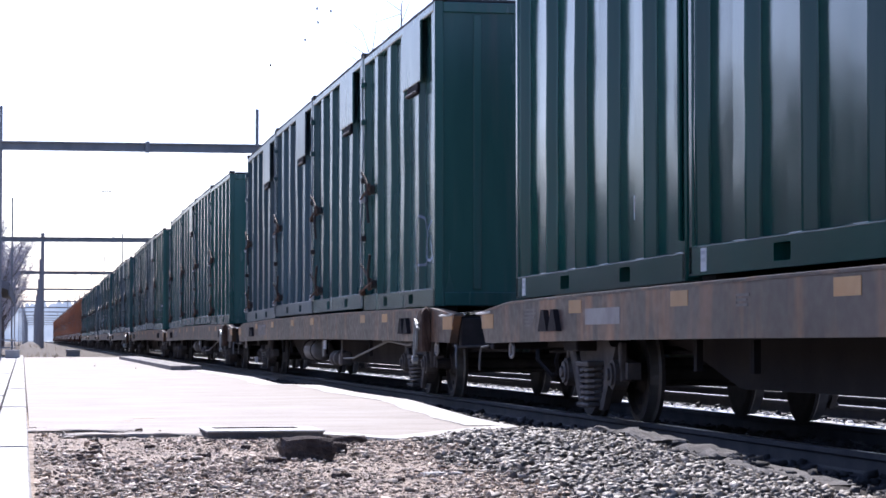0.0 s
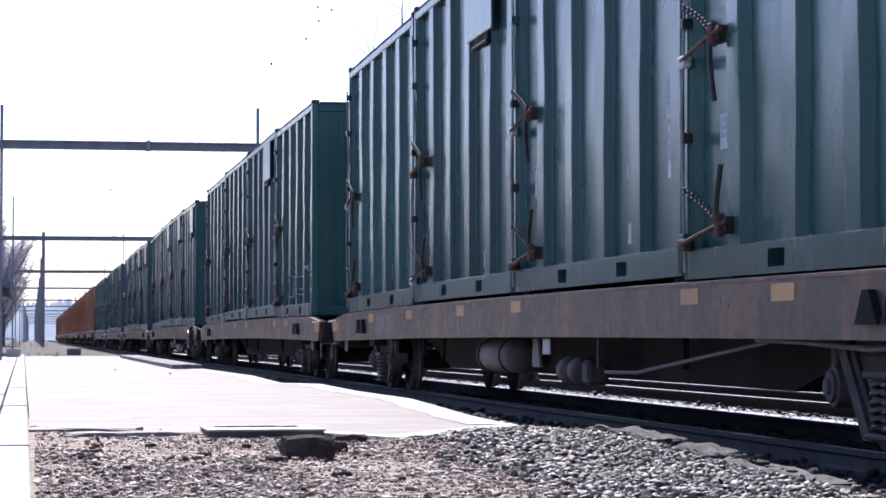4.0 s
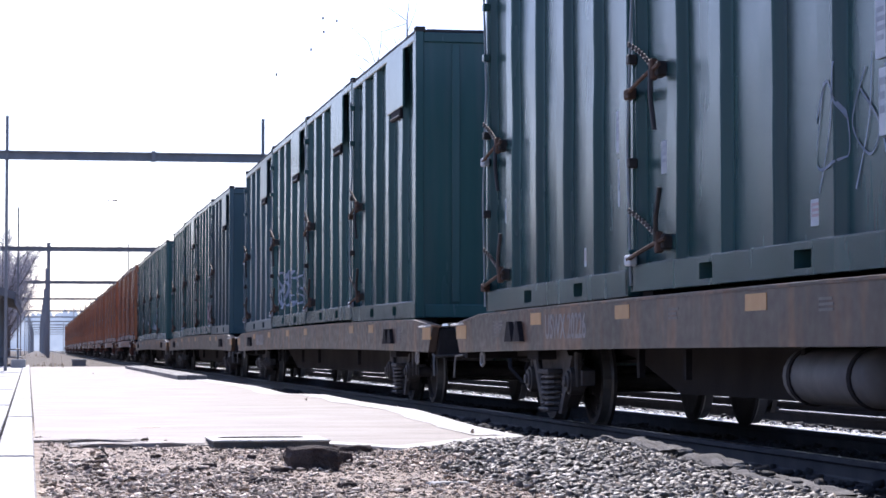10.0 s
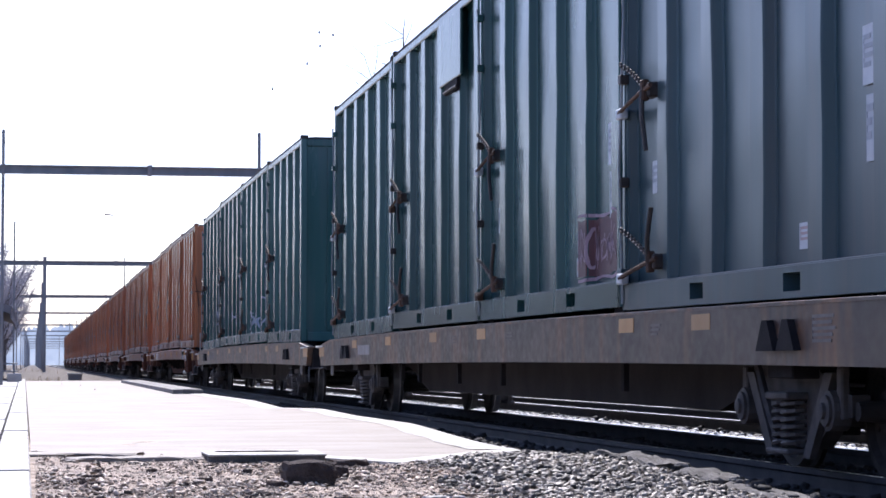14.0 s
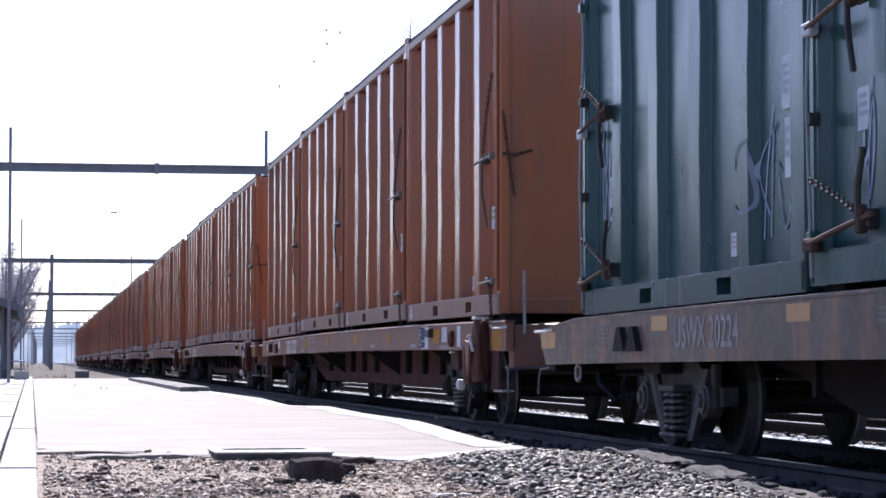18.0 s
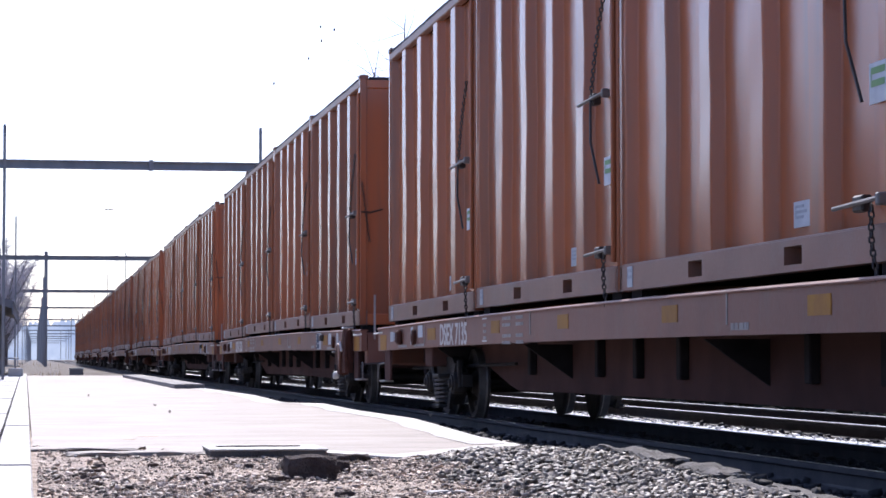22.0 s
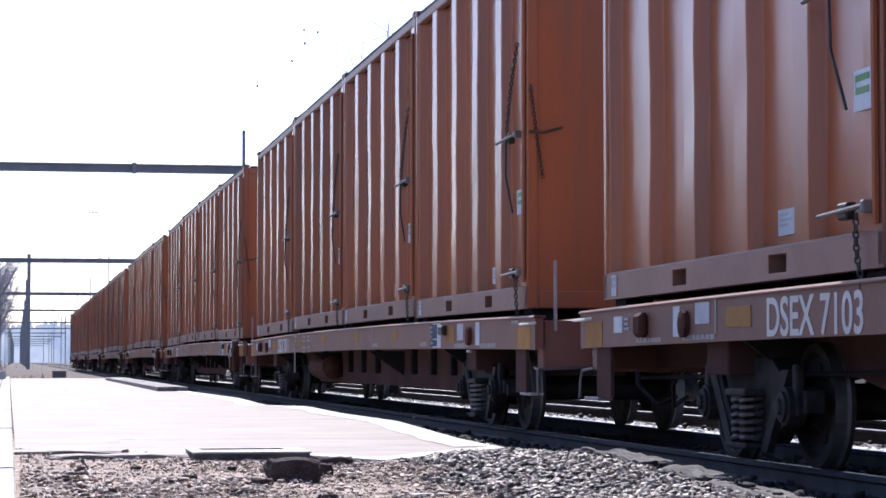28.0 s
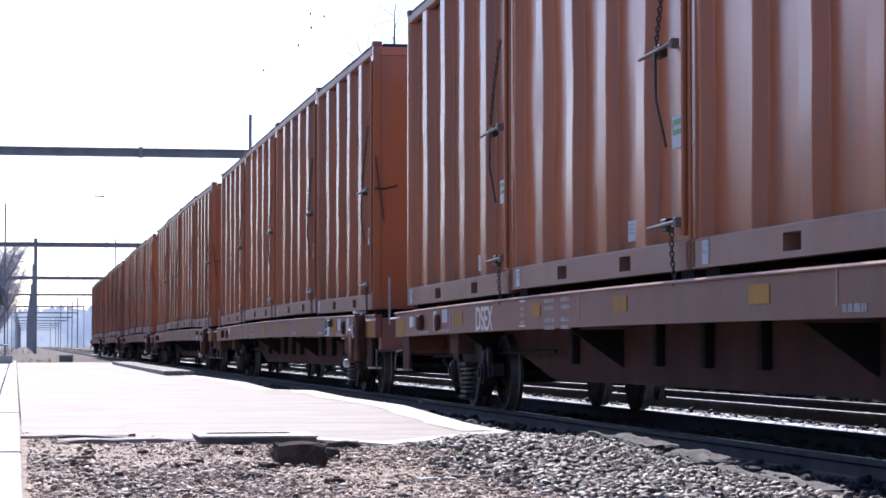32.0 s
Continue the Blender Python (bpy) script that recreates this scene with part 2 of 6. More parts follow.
M_TWIG = mat("bare_twigs", (0.40, 0.37, 0.39), (0.48, 0.45, 0.47), 0.95, 0, 3, 20, 0.0)
M_BRUSH = mat("dry_grass", (0.30, 0.22, 0.14), (0.40, 0.31, 0.20), 0.95, 0, 3, 20, 0.0)
M_LEAF = mat("dull_twigs_and_leaves", (0.20, 0.19, 0.175), (0.30, 0.285, 0.27), 0.8, 0, 3, 20, 0.0, rnd=0.3, island=True)
M_HEDGE = mat("dark_evergreen_leaves", (0.022, 0.028, 0.018), (0.045, 0.052, 0.035), 0.8, 0, 3, 20, 0.0, rnd=0.3, island=True, spec=0.1)
M_DRYLEAF = mat("dry_brown_leaf", (0.34, 0.27, 0.22), (0.46, 0.38, 0.32), 0.8, 0, 30, 90, 0.2)
M_TIMBER = mat("weathered_planks", (0.17, 0.155, 0.145), (0.26, 0.24, 0.225), 0.85, 0, 4, 50, 0.4, (1, 0.15, 1), 0.2)
M_PORCELAIN = mat("brown_porcelain", (0.12, 0.07, 0.05), (0.16, 0.10, 0.07), 0.3, 0, 4, 30, 0.0)


# ---- mesh helpers ----
def box(bm, x0, x1, y0, y1, z0, z1, bev=0.0):
    x0, x1, y0, y1, z0, z1 = min(x0, x1), max(x0, x1), min(y0, y1), max(y0, y1), min(z0, z1), max(z0, z1)
    g = bmesh.ops.create_cube(bm, size=1.0)
    for v in g["verts"]:
        v.co = Vector(((x0 + x1) / 2 + v.co.x * (x1 - x0), (y0 + y1) / 2 + v.co.y * (y1 - y0), (z0 + z1) / 2 + v.co.z * (z1 - z0)))
    if bev:
        es = {e for v in g["verts"] for e in v.link_edges}
        bmesh.ops.bevel(bm, geom=list(es), offset=bev, segments=1, affect="EDGES")
    return bm


def prism(bm, outline, axis, a, b):
    """A closed outline of 2D points swept along an axis from a to b."""
    def at(p, k):
        return {"x": (k, p[0], p[1]), "y": (p[0], k, p[1]), "z": (p[0], p[1], k)}[axis]
    lo = [bm.verts.new(at(p, a)) for p in outline]
    hi = [bm.verts.new(at(p, b)) for p in outline]
    n = len(outline)
    bm.faces.new(lo)
    bm.faces.new(list(reversed(hi)))
    for i in range(n):
        bm.faces.new((lo[i], hi[i], hi[(i + 1) % n], lo[(i + 1) % n]))
    bmesh.ops.recalc_face_normals(bm, faces=bm.faces)
    return bm


def tube(bm, p, q, r0, r1=None, n=8, caps=True):
    """A straight tapered rod from p to q."""
    r1 = r0 if r1 is None else r1
    p, q = Vector(p), Vector(q)
    d = (q - p)
    if d.length < 1e-6:
        return bm
    turn = d.to_track_quat("Z", "Y").to_matrix()
    a = [bm.verts.new(p + turn @ Vector((math.cos(i * math.tau / n) * r0, math.sin(i * math.tau / n) * r0, 0))) for i in range(n)]
    b = [bm.verts.new(q + turn @ Vector((math.cos(i * math.tau / n) * r1, math.sin(i * math.tau / n) * r1, 0))) for i in range(n)]
    for i in range(n):
        bm.faces.new((a[i], a[(i + 1) % n], b[(i + 1) % n], b[i]))
    if caps:
        bm.faces.new(list(reversed(a)))
        bm.faces.new(b)
    return bm


def rod(bm, pts, r, n=6):
    """A bent rod through the points, swept as one skin."""
    pts = [Vector(p) for p in pts]
    ring0, first, side = None, None, None
    for i, p in enumerate(pts):
        d = (pts[min(i + 1, len(pts) - 1)] - pts[max(i - 1, 0)]).normalized()
        if side is None or abs(side.dot(d)) > 0.95:
            side = d.orthogonal()
        side = (side - d * side.dot(d)).normalized()
        up = d.cross(side)
        ring = [bm.verts.new(p + side * math.cos(k * math.tau / n) * r + up * math.sin(k * math.tau / n) * r) for k in range(n)]
        if ring0:
            for k in range(n):
                bm.faces.new((ring0[k], ring0[(k + 1) % n], ring[(k + 1) % n], ring[k]))
        else:
            first = ring
        ring0 = ring
    bm.faces.new(list(reversed(first)))
    bm.faces.new(ring0)
    return bm


def lathe(bm, profile, axis_x=True, n=24, centre=(0, 0, 0)):
    """A profile of (along, radius) spun about the x axis (or z)."""
    rings = []
    for a, r in profile:
        ring = []
        for i in range(n):
            c, s = math.cos(i * math.tau / n) * r, math.sin(i * math.tau / n) * r
            co = Vector((a, c, s)) if axis_x else Vector((c, s, a))
            ring.append(bm.verts.new(co + Vector(centre)))
        rings.append(ring)
    for r0, r1 in zip(rings, rings[1:]):
        for i in range(n):
            bm.faces.new((r0[i], r0[(i + 1) % n], r1[(i + 1) % n], r1[i]))
    bm.faces.new(list(reversed(rings[0])))
    bm.faces.new(rings[-1])
    bmesh.ops.recalc_face_normals(bm, faces=bm.faces)
    return bm


def mesh_of(name, bm, material, smooth=False):
    me = bpy.data.meshes.new(name)
    bm.to_mesh(me)
    bm.free()
    me.materials.append(material)
    if smooth:
        for p in me.polygons:
            p.use_smooth = True
    return me


def part(name, bm, material, parent, label="", smooth=False):
    me = bm if isinstance(bm, bpy.types.Mesh) else mesh_of(name, bm, material, smooth)
    ob = new(name, me)
    ob.parent = parent
    if label:
        ob["label"] = label
    return ob


def thing(name, label, category, group="", kind="", at=(0, 0, 0)):
    ob = new(name)
    ob.location = at
    ob.empty_display_size = 0.3
    return tagged(ob, label, category, group, kind)


def solid(name, bm, material, label, category, group="", kind="", smooth=False, at=(0, 0, 0)):
    ob = new(name, mesh_of(name, bm, material, smooth))
    ob.location = at
    return tagged(ob, label, category, group, kind)


def B():
    return bmesh.new()


def raw_mesh(name, verts, faces, material):
    me = bpy.data.meshes.new(name)
    verts = np.asarray(verts, dtype=np.float32)
    faces = np.asarray(faces, dtype=np.int32)
    k = faces.shape[1]
    me.vertices.add(len(verts))
    me.vertices.foreach_set("co", verts.ravel())
    me.loops.add(faces.size)
    me.loops.foreach_set("vertex_index", faces.ravel())
    me.polygons.add(len(faces))
    me.polygons.foreach_set("loop_start", np.arange(0, faces.size, k, dtype=np.int32))
    me.polygons.foreach_set("loop_total", np.full(len(faces), k, dtype=np.int32))
    me.update(calc_edges=True)
    me.validate()
    me.materials.append(material)
    return me


# ---- ground ----
TRACK_X, RAIL_Z, GAUGE = 6.04, 0.024, 1.505
TRACK2_X = 9.6
EDGE_Y = (0, 12, 14.5, 18, 20, 22, 28.5, 33, 38.2, 39.2, 47, 62, 130)
EDGE_X = (4.10, 4.15, 4.30, 4.45, 4.12, 4.18, 4.64, 4.56, 4.70, 4.14, 4.40, 4.10, 4.10)
FRONT_X = (-0.2, 0.0, 1.1, 1.3, 2.2, 2.7, 3.6, 4.2, 5)
FRONT_Y = (20.2, 20.2, 18.9, 18.4, 18.4, 17.3, 18.8, 19.7, 20.2)


def platform_edge(y):
    return float(np.interp(y, EDGE_Y, EDGE_X))


def front_edge(x):
    return float(np.interp(x, FRONT_X, FRONT_Y)) + 0.07 * noise.noise((x * 3.1, 4.0, 0))


def ground_z(x, y):
    """Height of the ground: dirt in front of the paving, a ballast heap at its corner, the track bed beyond."""
    bed = -0.15
    if x > 14 or x < -0.3:
        return -0.16 if x > 14 else -0.06
    z = -0.035
    if y < 24 and x > -0.3:
        z += 0.018 * noise.noise((x * 0.9, y * 0.5, 0)) + 0.010 * noise.noise((x * 4, y * 4, 3)) + 0.004 * noise.noise((x * 13, y * 13, 7))
        if x < 2.3:
            z += 0.028 * min(1, max(0, (y - 15.5) / 2.5)) * min(1, (2.3 - x) / 0.6)
        heap = math.exp(-((x - 3.70) / 0.62) ** 2) * math.exp(-((y - 16.6) / 2.0) ** 2)
        heap2 = math.exp(-((x - 3.4) / 0.9) ** 2) * min(1, max(0, (19.0 - y) / 2.0))
        z += 0.065 * heap + 0.025 * heap2
    else:
        z = -0.08
    e = platform_edge(y) + 0.04
    k = min(1, max(0, (x - e) / 0.35))
    z = z * (1 - k) + bed * k
    if x > 6.9:                        # the ballast shoulder between the tracks stands a little proud
        z = -0.15 + 0.09 * math.exp(-((x - 7.75) / 0.38) ** 2)
    return z


def heap_line(y):
    """Where the ballast heap begins."""
    return 2.55 + 0.35 * noise.noise((y * 0.8, 2.0, 0)) + 0.18 * (y - 15) * (y > 15) + 0.15


def ground_sheet():
    xs = [-2500, -900, -300, -100, -40, -15, -6, -2, -0.6] + list(np.arange(-0.3, 5.4, 0.06)) + [5.8, 6.5, 7.0, 7.2, 7.4, 7.6, 7.8, 8.0, 8.2, 8.6, 9.6, 10.6, 11.6, 13, 18, 30, 70, 200, 700, 2500]
    ys = [-600, -200, -60, -15, 0, 5, 8, 10] + list(np.arange(11, 22.5, 0.07)) + [24, 27, 30, 34, 39, 45, 52, 62, 80, 105, 130, 200, 320, 600, 1200, 2600, 4200]
    verts = [(x, y, ground_z(x, y)) for y in ys for x in xs]
    nx, ny = len(xs), len(ys)
    idx = np.arange(nx * ny).reshape(ny, nx)
    faces = np.stack([idx[:-1, :-1], idx[:-1, 1:], idx[1:, 1:], idx[1:, :-1]], -1).reshape(-1, 4)
    me = raw_mesh("ground", verts, faces, M_GROUND)
    me.materials.append(M_DIRT)
    cx = np.array([(v[0]) for v in verts])[faces].mean(1)
    cy = np.array([(v[1]) for v in verts])[faces].mean(1)
    slot = ((cx > -0.4) & (cx < 4.3) & (cy < 26)).astype(np.int32)
    me.materials.append(M_BED)
    heap = np.array([heap_line(y) for y in cy])
    slot[(cx > heap) & (cx < 7.2) & (cy > 9) & (cy < 60) & ((cy < 20.5) | (cx > 4.2))] = 2
    me.materials.append(M_SHOULDER)
    slot[(cx > 7.0) & (cx < 8.2) & (cy > 5) & (cy < 140)] = 3
    slot[(cx > 8.2) & (cx < 40) & (cy > -20) & (cy < 400)] = 2
    me.polygons.foreach_set("material_index", slot)
    me.polygons.foreach_set("use_smooth", np.ones(len(faces), dtype=bool))
    return tagged(new("ground", me), "gravelly trackside ground with grey dirt patches", "ground", kind="structure")


ground_sheet()


def platform():
    """The old platform paving with its broken front and worn track edge."""
    bm = B()
    xs = np.linspace(0, 1, 34)
    ys = list(np.arange(0, 1.001, 0.012))
    grid = []
    for v in ys:
        row = []
        for u in xs:
            y1 = 17.2 + (104 - 17.2) * v ** 1.8
            xr = platform_edge(y1)
            x = -0.004 * (y1 - 13) + 0.01 + u * (xr + 0.004 * (y1 - 13))
            x += 0.03 * noise.noise((y1 * 0.7, 9, 0)) * (u > 0.99)
            y = max(y1, front_edge(x))
            z = 0.006 * noise.noise((x * 0.6, y * 0.25, 1)) + 0.002 * noise.noise((x * 3, y * 2, 5))
            z -= 0.03 * max(0, (u - 0.93) / 0.07) ** 2
            row.append(bm.verts.new((x, y, z)))
        grid.append(row)
    for r0, r1 in zip(grid, grid[1:]):
        for i in range(len(xs) - 1):
            bm.faces.new((r0[i], r0[i + 1], r1[i + 1], r1[i]))
    bmesh.ops.remove_doubles(bm, verts=bm.verts, dist=0.0008)
    rim = [e for e in bm.edges if e.is_boundary]
    ex = bmesh.ops.extrude_edge_only(bm, edges=rim)
    for g in ex["geom"]:
        if isinstance(g, bmesh.types.BMVert):
            g.co.z -= 0.13
    bmesh.ops.recalc_face_normals(bm, faces=bm.faces)
    return solid("pavement", bm, M_PAVE, "sunlit worn asphalt platform paving with a broken edge", "pavement", kind="structure")


platform()


def edge_strip():
    """Paler concrete edging along the track side and the broken front of the paving."""
    bm = B()
    rows = []
    for i in range(150):
        y = 19.9 + i * 0.3
        e = platform_edge(y)
        w = 0.42 + 0.08 * noise.noise((y * 0.5, 0, 3))
        rows.append([bm.verts.new((e - w, y, 0.004)), bm.verts.new((e - 0.03, y, 0.006)), bm.verts.new((e + 0.012, y, -0.03)), bm.verts.new((e + 0.012, y, -0.12))])
    for r0, r1 in zip(rows, rows[1:]):
        for k in range(3):
            bm.faces.new((r0[k], r0[k + 1], r1[k + 1], r1[k]))
    rows = []
    for i in range(60):
        x = 2.15 + i * 0.033
        y = front_edge(x) - 0.012
        rows.append([bm.verts.new((x, y, -0.12)), bm.verts.new((x, y, 0.004)), bm.verts.new((x, y + 0.4 + 0.1 * noise.noise((x * 2, 3, 0)), 0.010))])
    for r0, r1 in zip(rows, rows[1:]):
        for k in range(2):
            bm.faces.new((r0[k], r1[k], r1[k + 1], r0[k + 1]))
    bmesh.ops.recalc_face_normals(bm, faces=bm.faces)
    return solid("pavement_edge", bm, M_CURB, "pale concrete edging of the platform paving", "pavement", kind="structure")


edge_strip()


def kerb():
    root = thing("kerb", "pale granite kerb stones laid along the platform", "kerb", kind="structure")
    root.matrix_basis = pose(0, 13, 0, 0, 0, 0.23)
    for i in range(-5, 34):
        ln = 3.2
        y0 = -6.4 + i * ln
        bm = B()
        box(bm, -0.27, -0.005, y0 + 0.03, y0 + ln - 0.03, -0.12, 0.018 + 0.004 * math.sin(i * 2.3), 0.012)
        part("kerb_stone", bm, M_CURB, root)
    return root


kerb()


def side_paving():
    root = thing("paving", "pale concrete paving slabs beside the kerb", "paving", kind="structure")
    root.matrix_basis = pose(0, 13, 0, 0, 0, 0.23)
    for i in range(-5, 32):
        for j in range(3):
            bm = B()
            y0 = -5.6 + i * 3.05
            x1 = -0.28 - j * 1.32
            box(bm, x1 - 1.30, x1 - 0.016, y0 + 0.014, y0 + 3.026, -0.12, 0.002 + 0.008 * math.sin(i * 1.7 + j * 2.9), 0.008)
            part("paving_slab", bm, M_CURB, root)
    return root


side_paving()


# ---- track ----
RAIL_PROFILE = [(-0.07, 0), (0.07, 0), (0.07, 0.012), (0.018, 0.03), (0.009, 0.045), (0.009, 0.12), (0.036, 0.135), (0.036, 0.165),
                (0.028, 0.172), (-0.028, 0.172), (-0.036, 0.165), (-0.036, 0.135), (-0.009, 0.12), (-0.009, 0.045), (-0.018, 0.03), (-0.07, 0.012)]


def rail_mesh():
    bm = B()
    prism(bm, RAIL_PROFILE, "y", -150, 1400)
    me = mesh_of("rail", bm, M_RAIL)
    me.materials.append(M_TREAD)
    for p in me.polygons:
        if p.normal.z > 0.9 and p.center.z > 0.15:
            p.material_index = 1
    return me


def track(x, label, ties):
    root = thing("railway_track", label, "railway track", "parallel tracks", "structure", (x, 0, RAIL_Z - 0.172))
    me = rail_mesh()
    for s in (-1, 1):
        part("rail", me, None, root).location = (s * GAUGE / 2, 0, 0)
    tie = mesh_of("sleeper", box(B(), -1.3, 1.3, -0.11, 0.11, -0.16, -0.004, 0.01), M_TIE)
    plate = mesh_of("tie_plate", box(B(), -0.1, 0.1, -0.09, 0.09, -0.006, 0.006), M_UNDER)
    for i in range(ties):
        t = part("sleeper", tie, None, root)
        t.location = (0.02 * math.sin(i * 7.1), 4 + i * 0.53, 0.003 * math.sin(i * 3.3))
        if i < 60:
            for s in (-1, 1):
                p = part("tie_plate", plate, None, t)
                p.location = (s * GAUGE / 2, 0, 0)
    return root


track(TRACK_X, "dark railway track of steel rails on timber sleepers", 110)
track(TRACK2_X, "empty second track with shiny rail heads in ballast", 70)


# ---- stones ----
CHIP_V = np.array([(x, y, z) for z in (-1, 1) for y in (-1, 1) for x in (-1, 1)], dtype=float)
CHIP_F = np.array([(0, 2, 3), (0, 3, 1), (4, 5, 7), (4, 7, 6), (0, 1, 5), (0, 5, 4), (2, 6, 7), (2, 7, 3), (0, 4, 6), (0, 6, 2), (1, 3, 7), (1, 7, 5)])


def stones(name, spots, sizes, label, seed, material=M_STONE, taper=(0.5, 1.05), flat=0.5):
    """Many broken stones in one mesh: spots (n, 3), sizes (n)."""
    rng = np.random.default_rng(seed)
    n = len(spots)
    # a blocky chip: a box with pulled corners and a narrower top
    v = np.repeat(CHIP_V[None], n, 0)
    v = v * rng.uniform(0.45, 1.1, (n, 8, 3))
    v[:, 4:, :2] *= rng.uniform(*taper, (n, 1, 1))
    v = v * rng.uniform(0.55, 1.4, (n, 1, 3)) * np.array([1.0, 1.0, flat])
    spin, lean = rng.uniform(0, 6.283, n), rng.normal(0, 0.24, (n, 2))
    c, s = np.cos(spin), np.sin(spin)
    o, l = np.zeros(n), np.ones(n)
    Rz = np.stack([c, -s, o, s, c, o, o, o, l], -1).reshape(n, 3, 3)
    ca, sa, cb, sb = np.cos(lean[:, 0]), np.sin(lean[:, 0]), np.cos(lean[:, 1]), np.sin(lean[:, 1])
    Rx = np.stack([l, o, o, o, ca, -sa, o, sa, ca], -1).reshape(n, 3, 3)
    Ry = np.stack([cb, o, sb, o, l, o, -sb, o, cb], -1).reshape(n, 3, 3)
    v = np.einsum("nij,nkj->nki", Rx @ Ry @ Rz, v) * np.asarray(sizes)[:, None, None] + np.asarray(spots)[:, None, :]
    f = (CHIP_F[None] + 8 * np.arange(n)[:, None, None]).reshape(-1, 3)
    me = raw_mesh(name, v.reshape(-1, 3), f, material)
    return tagged(new(name, me), label, "gravel", kind="stuff")


def scatter_ground(n, x0, x1, y0, y1, density, seed, size0, size1, sink=0.2):
    rng = np.random.default_rng(seed)
    xs, ys = rng.uniform(x0, x1, n), rng.uniform(y0, y1, n)
    keep = rng.uniform(size=n) < np.array([density(x, y) for x, y in zip(xs, ys)])
    xs, ys = xs[keep], ys[keep]
    sz = size0 + (size1 - size0) * rng.uniform(size=len(xs)) ** 2.2
    zs = np.array([ground_z(x, y) for x, y in zip(xs, ys)]) + sz * rng.uniform(-sink, 1.0, len(xs))
    return np.stack([xs, ys, zs], -1), sz


def heap_density(x, y):
    if y > front_edge(x) - 0.05 and x < platform_edge(y) - 0.05:
        return 0.0
    line = heap_line(y) - 0.15
    clear = 0.04 if x > 4.02 + 0.075 * (y - 12.5) and y < 18.6 else 1.0          # the edge stones stay bare
    return min(1, max(0.0, (x - line) / 0.35)) * clear


def dirt_density(x, y):
    if y > front_edge(x) - 0.03:
        return 0.0
    patch = 0.5 + 0.9 * noise.noise((x * 0.8, y * 0.6, 11))
    return max(0.03, min(1, patch)) * float(np.interp(y, (13.5, 16.5, 18.5), (1.0, 0.35, 0.12)))


sp, sz = scatter_ground(60000, 2.0, 4.75, 10.2, 20.6, heap_density, 1, 0.010, 0.030)
stones("ballast_heap", sp, sz, "heap of sharp grey ballast stones at the platform corner", 2)
sp, sz = scatter_ground(24000, 0.02, 3.2, 10.8, 20.2, dirt_density, 3, 0.006, 0.024)
stones("loose_gravel", sp, sz, "loose grey gravel strewn over dirt", 4, M_STONE_DIRT, (0.6, 1.05), 0.36)
sp, sz = scatter_ground(40000, 0.02, 3.4, 10.8, 20.0, lambda x, y: 0.0 if y > front_edge(x) - 0.02 else min(1, max(0.12, 0.55 + 1.3 * noise.noise((x * 0.9, y * 0.55, 21)))), 13, 0.003, 0.012, 0.0)
stones("pale_chips", *scatter_ground(1500, 0.02, 3.0, 10.8, 16.5, lambda x, y: 0.0 if y > front_edge(x) - 0.1 else min(1, max(0.1, 0.5 + noise.noise((x * 1.1, y * 0.8, 31)))), 15, 0.008, 0.026, 0.1), "pale flat stone chips on the dirt", 16, M_CHIP, (0.5, 1.0), 0.3)
stones("fine_grit", sp, sz, "fine brown-grey grit over packed dirt", 14, M_STONE_DIRT)
sp, sz = scatter_ground(15000, 4.25, 6.9, 11, 50, lambda x, y: 1.0, 5, 0.025, 0.05, 0.5)
stones("track_ballast", sp, sz, "ballast round the rails, coloured dark for the train's shade", 6, M_STONE_DARK)
sp, sz = scatter_ground(9000, 7.0, 8.15, 11, 80, lambda x, y: 1.0, 7, 0.015, 0.035, 0.9)
stones("side_ballast", sp, sz, "ballast between two tracks, coloured pale for its sunlit glare", 8, M_STONE_SUNLIT, (0.3, 0.8), 0.3)
sp, sz = scatter_ground(12000, 8.15, 12.5, 11, 80, lambda x, y: 1.0, 17, 0.025, 0.05, 0.5)
stones("track_ballast", sp, sz, "dark ballast round the second track", 18, M_STONE_DARK)


# ---- loose things on the ground ----
def lump(bm, sx, sy, sz, seed, rough=0.12, sub=3):
    """A rough boxy lump, flat below."""
    rng = random.Random(seed)
    g = bmesh.ops.create_cube(bm, size=1.0)
    bmesh.ops.subdivide_edges(bm, edges=list(bm.edges), cuts=sub, use_grid_fill=True)
    o = rng.uniform(0, 50)
    for v in bm.verts:
        r = v.co.copy()
        k = 1.0 - 0.28 * max(0, (abs(r.x) + abs(r.y) + abs(r.z) - 1.0))
        d = noise.noise((r.x * 3 + o, r.y * 3, r.z * 3)) * rough + noise.noise((r.x * 9 + o, r.y * 9, r.z * 9)) * rough * 0.4
        v.co = Vector((r.x * sx, r.y * sy, (r.z + 0.5) * sz)) * k * (1 + d)
    return bm


def chunk(x, y, sx, sy, sz, seed, label, material=M_ROCK, turn=0):
    ob = solid("broken_chunk", lump(B(), sx, sy, sz, seed), material, label, "rubble", "rubble on the ground")
    ob.matrix_basis = pose(x, y, ground_z(x, y) - 0.012, 0, 0, turn)
    return ob


rock = solid("broken_chunk", lump(B(), 0.34, 0.26, 0.155, 5, 0.09, 4), M_ROCK, "dark rough lump of broken asphalt on the dirt", "rubble", "rubble on the ground")
rock.matrix_basis = pose(1.745, 14.98, ground_z(1.745, 14.98) - 0.01, 0, 0, 4)
chunk(2.04, 15.9, 0.16, 0.2, 0.085, 8, "small flat chunk of broken asphalt")
chunk(2.30, 17.2, 0.28, 0.22, 0.065, 28, "small flat chunk of broken asphalt", turn=12)
